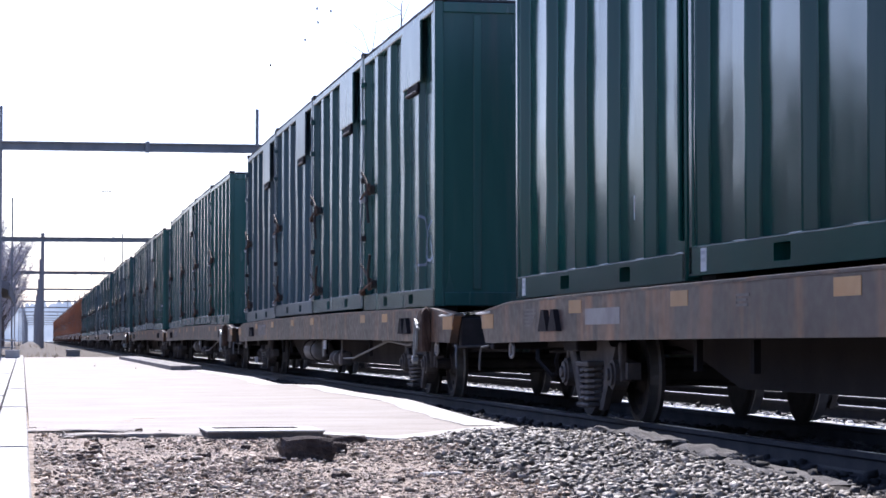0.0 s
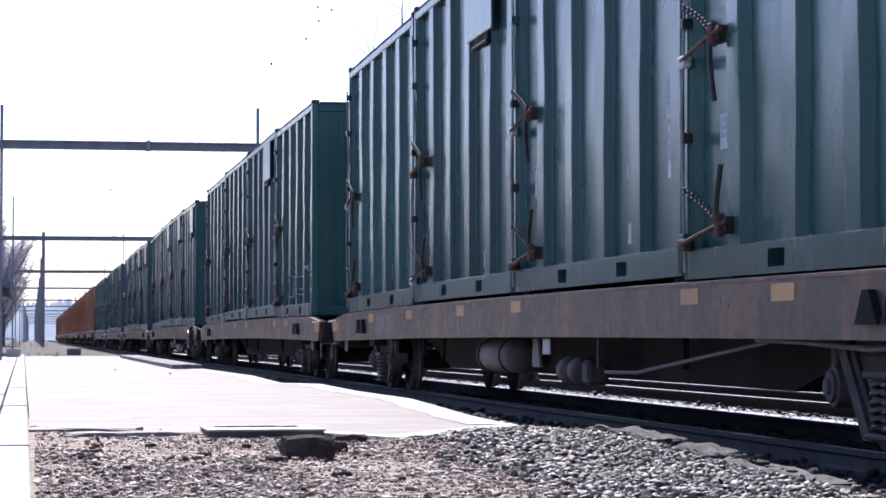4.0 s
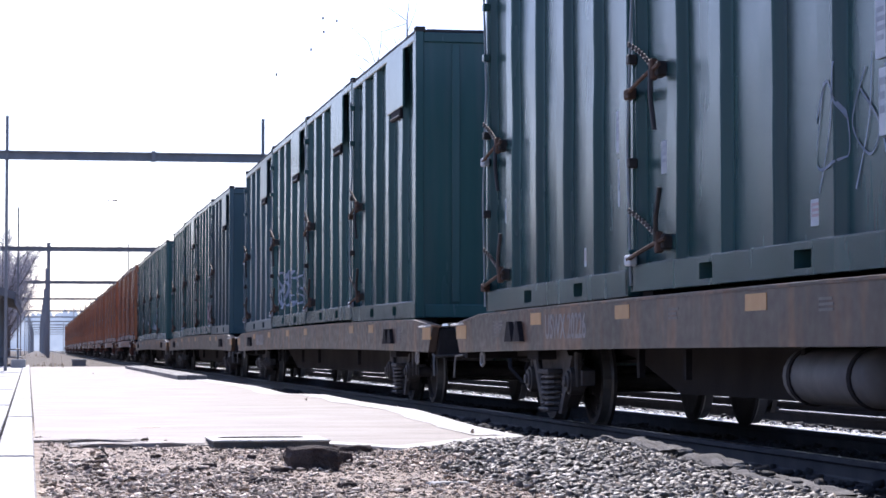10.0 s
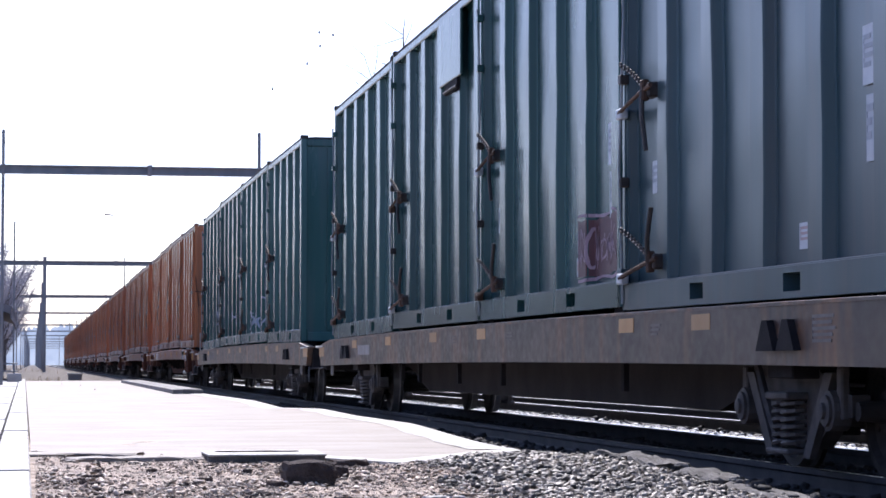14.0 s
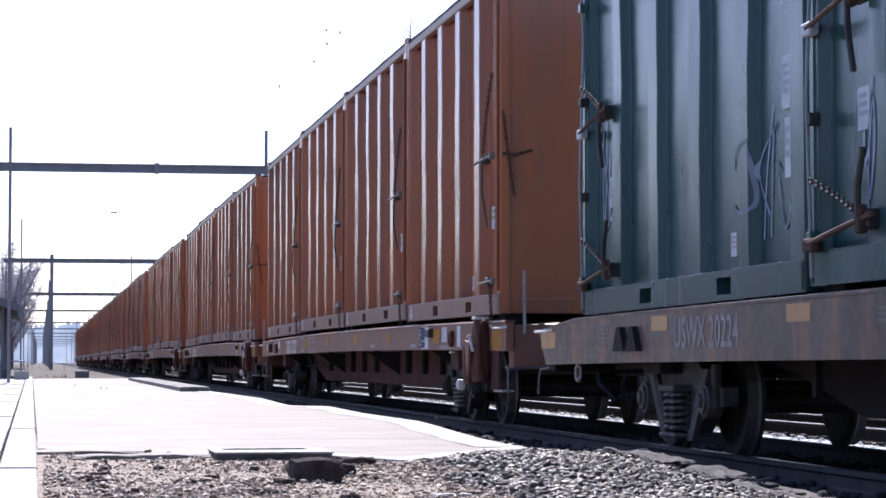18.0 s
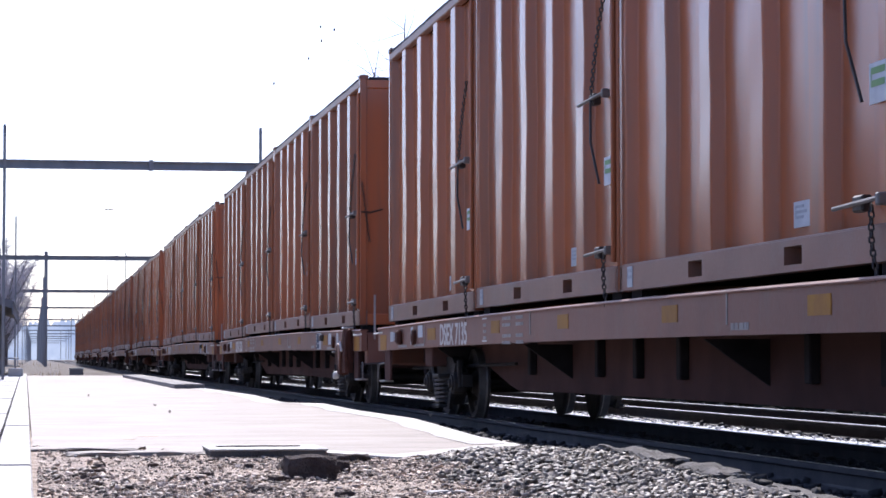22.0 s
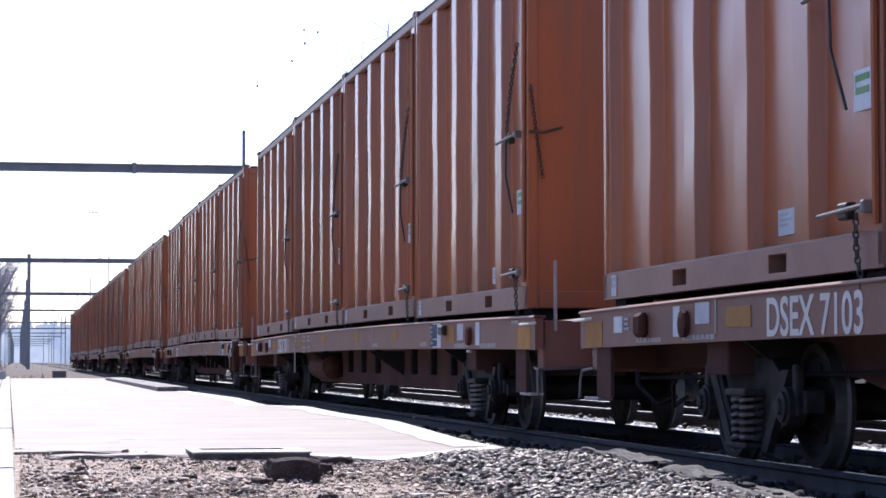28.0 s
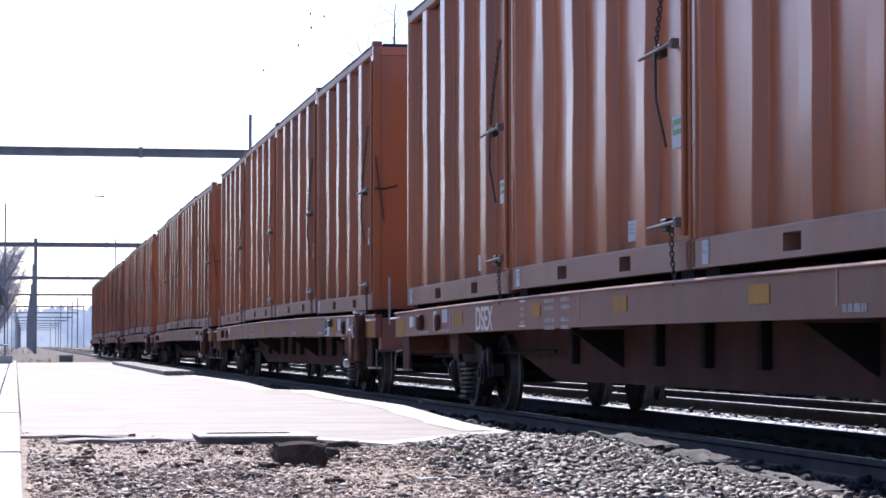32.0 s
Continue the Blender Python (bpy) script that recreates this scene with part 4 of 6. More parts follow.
def chain(bm, p, q, link=0.05, r=0.008, sag=0.05):
    p, q = Vector(p), Vector(q)
    n = max(2, int((q - p).length / (link * 0.75)))
    for i in range(n):
        f = (i + 0.5) / n
        c = p.lerp(q, f) + Vector((-0.01, sag * math.sin(math.pi * f), 0))
        d = (q - p).normalized()
        side = Vector((1, 0, 0)) if i % 2 else d.cross(Vector((1, 0, 0))).normalized()
        a, b = d * link * 0.5, side * link * 0.28
        rod(bm, [c - a, c - a * 0.5 + b, c + a * 0.5 + b, c + a, c + a * 0.5 - b, c - a * 0.5 - b, c - a], r, 4)
    return bm


SIDE = [6.19, 0.078]        # length and depth of the wall being fitted out


def sticker(root, y, z, w, h, lines=3, material=None, ink=None, x=None, tilt=0, label="pale printed sticker"):
    if x is None:                       # flat on whatever part of the pressed wall lies behind it
        x = -BOX_W / 2 - 0.006
        if 0.22 < z < BOX_H - 0.1:
            spread = lambda o: [wall_x(y + o + k * w / 2, SIDE[0], 5, SIDE[1]) for k in (-1, -0.5, 0, 0.5, 1)]
            o = min((0.02 * k for k in range(-25, 26)), key=lambda o: (round(max(spread(o)) - min(spread(o)), 3), abs(o)))
            y, x = y + o, -max(spread(o)) - 0.018
    s = part("sticker", box(B(), x, x + 0.012, y - w / 2, y + w / 2, z - h / 2, z + h / 2), material or M_PALE, root, label)
    bm = stack_bars(B(), x - 0.001, y, z + h * 0.3, w * 0.8, h * 0.62 / (lines * 1.9), lines, int(y * 50 + z * 9))
    part("print", bm, ink or M_INK, s)
    return s


def latch(root, y, z, reach=0.5, hang=0.0, up=0.0, material=None):
    """A rusty door latch: bracket, bar and handle, with a chain or a strap."""
    x = -BOX_W / 2 - 0.03
    lt = part("latch", box(B(), x - 0.02, x + 0.05, y - 0.09, y + 0.08, z - 0.05, z + 0.05, 0.012), material or M_LATCH, root, "rusty steel latch")
    bm = B()
    tube(bm, (x - 0.03, y - reach * 0.55, z + 0.01), (x - 0.03, y + reach * 0.5, z - 0.01), 0.015, n=6)
    box(bm, x - 0.05, x + 0.02, y - reach * 0.55 - 0.03, y - reach * 0.55 + 0.03, z - 0.035, z + 0.04, 0.01)
    part("bar", bm, M_TANK, lt)
    if hang:
        bm = B()
        rod(bm, [(x - 0.03, y - 0.02, z), (x - 0.05, y - 0.10, z - hang * 0.5), (x - 0.02, y - 0.28, z - hang)], 0.012, 5)
        part("handle", bm, M_LATCH, lt)
    if up:
        part("chain", chain(B(), (x - 0.02, y - 0.05, z + 0.04), (x + 0.01, y - 0.42, z + up)), M_LATCH, lt)
    return lt


def door_latch(root, y, z, rod_y, drop, seed):
    """A rusty over-centre latch: bracket, link bar to the lock rod, hanging or raised handle, chain and pin."""
    x = -BOX_W / 2 - 0.03
    rng = random.Random(seed)
    lt = part("latch", box(B(), x - 0.03, x + 0.07, y - 0.11, y + 0.09, z - 0.06, z + 0.06, 0.014), M_LATCH, root, "rusty steel door latch")
    part("jaw", box(B(), x - 0.06, x, y - 0.05, y + 0.03, z - 0.085, z + 0.085, 0.012), M_RUST, lt)
    part("link_bar", rod(B(), [(x - 0.035, y - 0.20, z + 0.02), (x - 0.04, y + 0.1, z - 0.01), (x - 0.04, (y + rod_y) / 2, z - 0.05), (x - 0.03, rod_y - 0.02, z - 0.10)], 0.018, 6), M_RUST, lt)
    part("handle", rod(B(), [(x - 0.05, y, z), (x - 0.06, y - 0.03, z - drop * 0.45), (x - 0.045, y - 0.09, z - drop)], 0.020, 6), M_LATCH, lt)
    part("chain", chain(B(), (x - 0.02, rod_y - 0.05, z + 0.30), (x - 0.01, y + 0.10, z + 0.05), 0.06, 0.009, -0.06), M_LATCH, lt)
    part("clamp", box(B(), x - 0.04, x + 0.03, rod_y - 0.10, rod_y + 0.07, z - 0.15, z - 0.06, 0.012), M_PALE if rng.random() < 0.4 else M_RUST, lt)
    return lt


def end_wall(length, sign, orange):
    y = sign * (length / 2 - 0.045)
    bm = B()
    box(bm, -BOX_W / 2 + 0.08, BOX_W / 2 - 0.08, y - 0.015, y + 0.015, 0.1, BOX_H - 0.06)
    return bm


def end_ribs(root, length, sign, orange, paint):
    y = sign * (length / 2 - 0.03)
    ribs = 3 if not orange else 1
    for i in range(ribs):
        x = (i - (ribs - 1) / 2) * 0.72
        part("rib", box(B(), x - 0.05, x + 0.05, y, y + sign * 0.025, 0.2, BOX_H - 0.15, 0.008), paint, root)


def container(name, length, paint, rail_paint, seed, bays=5, depth=0.078, hatch=False, orange=False, label="", group="", gear=True):
    root = thing(name, label, "container", group)
    SIDE[:] = [length, depth]
    for s in (-1, 1):
        part("side_wall", corrugated(length, bays, depth, s, seed + s), paint, root, smooth=True).data.set_sharp_from_angle(angle=radians(11))
        part("bottom_rail", bottom_rail(length, s), rail_paint, root)
        part("top_rail", box(B(), s * BOX_W / 2, s * (BOX_W / 2 - 0.1), -length / 2 + 0.1, length / 2 - 0.1, BOX_H - 0.10, BOX_H, 0.012), rail_paint, root)
        part("end_wall", end_wall(length, s, orange), paint, root)
        end_ribs(root, length, s, orange, paint)
        part("end_beam", box(B(), -BOX_W / 2 + 0.12, BOX_W / 2 - 0.12, s * length / 2, s * (length / 2 - 0.08), 0.0, 0.17, 0.012), paint, root)
        part("end_header", box(B(), -BOX_W / 2 + 0.1, BOX_W / 2 - 0.1, s * length / 2, s * (length / 2 - 0.08), BOX_H - 0.13, BOX_H, 0.012), paint, root)
        for t in (-1, 1):
            bm = B()
            box(bm, s * BOX_W / 2, s * (BOX_W / 2 - 0.11), t * length / 2, t * (length / 2 - 0.10), 0.0, BOX_H + 0.02, 0.014)
            part("corner_post", bm, paint, root)
            bm = B()
            box(bm, s * (BOX_W / 2 + 0.01), s * (BOX_W / 2 - 0.13), t * (length / 2 + 0.005), t * (length / 2 - 0.13), BOX_H, BOX_H + 0.075, 0.012)
            part("corner_lug", bm, M_LATCH if not orange else rail_paint, root)
    bm = B()
    n = 8
    for i in range(n):
        y0 = -length / 2 + 0.06 + i * (length - 0.12) / n
        prism(bm, [(-BOX_W / 2 + 0.09, BOX_H - 0.05), (BOX_W / 2 - 0.09, BOX_H - 0.05), (BOX_W / 2 - 0.12, BOX_H - 0.01), (0, BOX_H + 0.03), (-BOX_W / 2 + 0.12, BOX_H - 0.01)],
              "y", y0 + 0.02, y0 + (length - 0.12) / n - 0.02)
    part("roof", bm, paint, root)
    for s in (-1, 1):                     # rolled edge of the roof cover
        bm = B()
        pts = [(s * (BOX_W / 2 - 0.045), -length / 2 + 0.13 + k * (length - 0.26) / 14, BOX_H + 0.028 + 0.010 * noise.noise((k * 0.9, seed * 3.1, s))) for k in range(15)]
        rod(bm, pts, 0.034, 6)
        part("roof_edge", bm, M_COVER, root, "dark rolled edge of the roof cover")
    bm = B()
    for s in (-1, 1):
        box(bm, -BOX_W / 2 + 0.14, BOX_W / 2 - 0.14, s * (length / 2 - 0.02), s * (length / 2 - 0.14), BOX_H, BOX_H + 0.045 + 0.015 * (s + 1), 0.015)
    part("roof_batten", bm, M_COVER, root, "dark batten along the roof end")
    part("floor", box(B(), -BOX_W / 2 + 0.13, BOX_W / 2 - 0.13, -length / 2 + 0.1, length / 2 - 0.1, 0.05, 0.12), M_UNDER, root)
    x = -BOX_W / 2
    if hatch:
        y = -length / 2 + 1.75
        h = part("hatch_plate", box(B(), x - 0.012, x + 0.02, y - 0.72, y + 0.72, BOX_H - 0.86, BOX_H - 0.09, 0.01), paint, root, "pale dented hatch plate")
        # no opening is cut: a raised black strip stands for the shade inside it
        part("slot", box(B(), x - 0.014, x + 0.02, y - 0.52, y + 0.30, BOX_H - 1.00, BOX_H - 0.87), M_UNDER, h, "black strip for the shade in the slot under the hatch")
        part("slot_bar", tube(B(), (x - 0.02, y - 0.52, BOX_H - 0.97), (x - 0.02, y + 0.30, BOX_H - 0.97), 0.018, n=6), M_LATCH, h)
    e = -length / 2
    if orange:
        latch(root, e + 0.72, 1.69, 0.9, 0.75, 0.9)
        latch(root, e + 0.55, 0.35, 0.75)
        part("chain", chain(B(), (x - 0.03, e + 0.32, 0.33), (x - 0.03, e + 0.22, -0.12), 0.05, 0.008, 0.05), M_LATCH, root)
        sticker(root, e + 0.27, 1.04, 0.34, 0.24, 2, ink=M_INK_GREEN, x=-BOX_W / 2 - 0.004, label="white sticker with green print")
        sticker(root, e + 1.98, 0.38, 0.34, 0.17, 3)
        sticker(root, length / 2 - 0.35, 0.11, 0.16, 0.17, 2)
        bm = B()
        tube(bm, (x - 0.02, e + 0.06, 0.25), (x - 0.02, e + 0.06, BOX_H - 0.2), 0.022, n=6)
        part("lock_rod", bm, paint, root)
        bm = B()
        chain(bm, (x + 0.04, e - 0.03, 2.15), (x + 0.16, e - 0.04, 1.25), 0.05, 0.006, 0.03)
        part("chain", bm, M_LATCH, root)
        part("hook_bar", rod(B(), [(x + 0.02, e - 0.02, 1.70), (x + 0.16, e - 0.05, 1.69), (x + 0.34, e - 0.05, 1.74)], 0.014, 6), M_RUST, root)
    elif not gear:
        sticker(root, e + 1.75, 0.66, 0.26, 0.2, 3, ink=M_INK_RED)
        sticker(root, length / 2 - 0.4, 0.11, 0.14, 0.17, 2)
        part("lock_rod", tube(B(), (x - 0.02, e + 0.06, 0.3), (x - 0.02, e + 0.06, BOX_H - 0.2), 0.02, n=6), paint, root)
    else:
        q = length / 2 - 0.10
        rod_y = q - 0.02
        bm = B()
        rod(bm, [(x - 0.03, rod_y, 0.05), (x - 0.05, rod_y + 0.02, 1.2), (x - 0.02, rod_y - 0.02, 2.4), (x - 0.04, rod_y + 0.02, 3.4)], 0.013, 6)
        part("lock_rod", bm, M_ROD, root, "pale worn lock rod")
        for z in (0.3, 1.05, 1.9, 2.75, 3.3):
            part("rod_guide", box(B(), x - 0.055, x + 0.02, rod_y - 0.045, rod_y + 0.045, z - 0.04, z + 0.04, 0.008), M_LATCH if z in (1.05, 1.9) else paint, root)
        door_latch(root, q - 0.85, 1.72, rod_y, 0.48, seed)
        door_latch(root, q - 1.0, 0.36, rod_y, -0.42, seed + 5)
        sticker(root, q - 0.72, 1.05, 0.26, 0.26, 3)
        sticker(root, e + 0.56, 1.42, 0.24, 0.36, 4)
        sticker(root, e + 0.55, 0.98, 0.15, 0.40, 3)
        sticker(root, e + 1.74, 0.40, 0.26, 0.17, 3, ink=M_INK_RED)
    return root


L_OLD, L_NEW = 6.19, 6.385
C_TEAL = container("waste_container", L_OLD, M_TEAL, M_TEAL, 1, label="teal corrugated steel waste container on a flat wagon", group="teal containers")
C_TEAL_H = container("waste_container", L_OLD, M_TEAL, M_TEAL, 2, hatch=True, label="teal corrugated waste container with a hatch plate near the top", group="teal containers")
C_GREY_H = container("waste_container", L_OLD, M_GREYBLUE, M_GREYBLUE, 3, hatch=True, label="faded grey-blue corrugated waste container with a hatch plate", group="teal containers")
C_GREEN = container("waste_container", L_OLD, M_GREEN_OLD, M_GREEN_OLD, 4, label="worn green corrugated waste container with rusty latches", group="teal containers")
C_GREEN_H = container("waste_container", L_OLD, M_GREEN_OLD, M_GREEN_OLD, 7, hatch=True, label="worn green corrugated waste container with a hatch plate", group="teal containers")
C_GLOSS = container("waste_container", L_OLD, M_GREEN, M_GREEN, 8, depth=0.10, gear=False, label="glossy deep green corrugated container with clean paint", group="teal containers")
C_OR_A = container("waste_container", L_NEW, M_ORANGE, M_ORANGE_RAIL, 5, depth=0.105, orange=True, label="orange corrugated waste container with dusty bottom rails", group="orange containers")
C_OR_B = container("waste_container", L_NEW, M_ORANGE, M_ORANGE_RAIL, 6, depth=0.105, orange=True, label="orange corrugated waste container with chains and latches", group="orange containers")


# ---- flat wagons ----
def truck_part(root, y, red):
    """A two-axle truck: bolster, cast side frames, springs and axle boxes."""
    paint = M_TRUCK_DARK if red else M_TRUCK
    tr = part("truck", box(B(), -0.95, 0.95, y - 0.16, y + 0.16, 0.30, 0.56, 0.02), paint, root, "dark cast steel truck")
    for s in (-1, 1):
        bm = B()
        x0, x1 = s * 0.90, s * 1.02
        # arched side frame
        out = [(-1.12, 0.52), (-0.72, 0.56), (-0.40, 0.74), (0.40, 0.74), (0.72, 0.56), (1.12, 0.52), (1.12, 0.38), (0.80, 0.38), (0.42, 0.16), (-0.42, 0.16), (-0.80, 0.38), (-1.12, 0.38)]
        prism(bm, [(y + a, b) for a, b in out], "x", x0, x1)
        part("side_frame", bm, paint, tr)
        for k, r in ((-0.16, 0.088), (0.07, 0.075)):
            bm = B()
            turns, steps = 6, 10
            pts = [(s * 1.07 + r * math.cos(a * math.tau / steps), y + k + r * math.sin(a * math.tau / steps), 0.165 + 0.31 * a / (turns * steps)) for a in range(turns * steps + 1)]
            rod(bm, pts, 0.017, 5)
            part("spring", bm, M_SPRING, tr, "open coil spring")
        part("spring_seat", box(B(), s * 0.98, s * 1.17, y - 0.28, y + 0.18, 0.12, 0.155, 0.01), paint, tr)
        part("spring_cap", box(B(), s * 0.98, s * 1.17, y - 0.28, y + 0.18, 0.48, 0.53, 0.01), paint, tr)
        for k in (-1, 1):                     # sloping members of the cast frame
            bm = prism(B(), [(y + k * 0.30, 0.10), (y + k * 0.44, 0.10), (y + k * 0.90, 0.66), (y + k * 0.74, 0.66)], "x", s * 1.02, s * 1.07)
            part("frame_strut", bm, paint, tr, "sloping strut of the cast frame")
            part("pedestal_leg", box(B(), s * 1.0, s * 1.06, y + k * 0.99 - 0.05, y + k * 0.99 + 0.05, 0.36, 0.70, 0.012), paint, tr)
        for k in (-0.89, 0.89):
            bm = B()
            lathe(bm, [(s * 0.98, 0.13), (s * 1.10, 0.13), (s * 1.105, 0.10), (s * 1.125, 0.10), (s * 1.13, 0.055), (s * 1.15, 0.05), (s * 1.155, 0.02)], True, 16, (0, y + k, 0.42))
            part("axle_box", bm, paint, tr, smooth=False)
        for k in (-0.36, 0.36):
            part("brake_shoe", box(B(), s * 0.70, s * 0.82, y + k - 0.04, y + k + 0.04, 0.25, 0.55, 0.01), M_UNDER, tr)
        bm = B()
        rod(bm, [(s * 1.08, y + 0.62, 0.72), (s * 1.10, y + 0.30, 0.40), (s * 1.08, y + 0.12, 0.14)], 0.03, 6)
        part("brake_lever", bm, paint, tr)
    return tr


WHEEL_R = 0.42


def wheelset_mesh():
    bm = B()
    for s in (-1, 1):
        lathe(bm, [(s * 0.66, WHEEL_R - 0.05), (s * 0.68, WHEEL_R + 0.027), (s * 0.71, WHEEL_R + 0.022), (s * 0.73, WHEEL_R), (s * 0.81, WHEEL_R - 0.005), (s * 0.815, WHEEL_R - 0.06),
                   (s * 0.775, WHEEL_R - 0.09), (s * 0.765, 0.17), (s * 0.81, 0.13), (s * 0.83, 0.12), (s * 0.83, 0.05)], True, 30)
        for k in range(5):
            a = k * math.tau / 5
            box(bm, s * 0.755, s * 0.785, math.cos(a) * 0.25 - 0.025, math.cos(a) * 0.25 + 0.025, math.sin(a) * 0.25 - 0.025, math.sin(a) * 0.25 + 0.025)
    lathe(bm, [(-1.0, 0.06), (-0.83, 0.075), (0.83, 0.075), (1.0, 0.06)], True, 12)
    me = mesh_of("wheelset", bm, M_WHEEL)
    me.materials.append(M_TYRE)
    for p in me.polygons:
        r = math.hypot(p.center.y, p.center.z)
        if r > WHEEL_R - 0.02 and abs(p.center.x) > 0.70:
            p.material_index = 1
    return me


WHEELSET = wheelset_mesh()


def camber(y, half, rise):
    return rise * (1 - (y / half) ** 2)


def curved_beam(bm, half, x0, x1, zb, zt, rise, cuts=22, cham=0.0):
    """A long beam that bows upwards a little between its ends."""
    rows = []
    for i in range(cuts + 1):
        y = -half + 2 * half * i / cuts
        c = camber(y, half, rise)
        lo = zb(y) if callable(zb) else zb
        rows.append([bm.verts.new((x0, y, lo + c)), bm.verts.new((x1, y, lo + c)), bm.verts.new((x1, y, zt + c))])
        inner = x0 + (cham if x1 > x0 else -cham)
        rows[-1] += [bm.verts.new((inner, y, zt + c)), bm.verts.new((x0, y, zt + c - cham))] if cham else [bm.verts.new((x0, y, zt + c))]
    n = len(rows[0])
    for r0, r1 in zip(rows, rows[1:]):
        for k in range(n):
            bm.faces.new((r0[k], r0[(k + 1) % n], r1[(k + 1) % n], r1[k]))
    bm.faces.new(rows[0])
    bm.faces.new(list(reversed(rows[-1])))
    bmesh.ops.recalc_face_normals(bm, faces=bm.faces)
    return bm


def lettering(root, text, y, z, size, material, x, stretch=1.0):
    cu = bpy.data.curves.new("lettering", "FONT")
    cu.body, cu.size, cu.align_x, cu.align_y, cu.extrude, cu.offset = text, size, "CENTER", "CENTER", 0.003, 0.005
    tmp = bpy.data.objects.new("lettering", cu)
    scene.collection.objects.link(tmp)
    me = bpy.data.meshes.new_from_object(tmp.evaluated_get(bpy.context.evaluated_depsgraph_get()))
    bpy.data.objects.remove(tmp)
    bpy.data.curves.remove(cu)
    me.materials.clear()
    me.materials.append(material)
    ob = part("lettering", me, None, root, "painted wagon lettering")
    # text reads along -y on the side that faces -x
    ob.matrix_basis = Matrix.Translation((x, y, z)) @ Matrix(((0, 0, -1, 0), (-1, 0, 0, 0), (0, 1, 0, 0), (0, 0, 0, 1))) @ Matrix.Diagonal((stretch, 1, 1, 1))
    return ob


SILL_X = 1.305


def coupler(root, half, s):
    bm = B()
    box(bm, -0.09, 0.09, s * (half - 0.2), s * (half + 0.55), 0.72, 0.88, 0.02)
    box(bm, -0.16, 0.14, s * (half + 0.5), s * (half + 0.80), 0.66, 0.94, 0.04)
    part("coupler", bm, M_TRUCK, root)
    bm = B()
    rod(bm, [(-0.35, s * (half + 0.05), 0.78), (-0.40, s * (half + 0.30), 0.50), (-0.30, s * (half + 0.6), 0.32), (-0.15, s * (half + 0.72), 0.40)], 0.022, 6)
    part("brake_hose", bm, M_UNDER, root)
    bm = B()
    rod(bm, [(-SILL_X + 0.05, s * (half - 0.25), 0.66), (-SILL_X + 0.02, s * (half + 0.02), 0.64), (-SILL_X + 0.01, s * (half + 0.05), 0.56), (-SILL_X + 0.01, s * (half + 0.08), 0.40)], 0.012, 6)
    part("uncoupling_lever", bm, M_TANK, root, "worn steel uncoupling lever")
    part("lever_shaft", rod(B(), [(-SILL_X + 0.04, s * (half - 0.02), 0.64), (-0.7, s * (half + 0.02), 0.66), (-0.12, s * (half + 0.10), 0.70)], 0.014, 6), M_TRUCK, root)


def pedestals(root, pitch, length, z0, z1, drop):
    """Support blocks on which the containers stand, black to paint the shaded gap there."""
    for i in range(4):
        dz = -drop if i in (0, 3) else 0.0
        for k in (-1, 1):
            for x in (-1, 1):
                y = (1.5 - i) * pitch + k * (length / 2 - 0.28)
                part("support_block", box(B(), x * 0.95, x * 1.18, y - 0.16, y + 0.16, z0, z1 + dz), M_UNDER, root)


LENGTHEN = 1.025


def lengthen(root):
    """Bring a wagon laid out on its nominal plan to its full length."""
    stretch = Matrix.Diagonal((1, LENGTHEN, 1, 1))
    for o in root.children_recursive:
        if o.parent == root:
            o.data.transform(stretch)
            o.location.y *= LENGTHEN
    return root


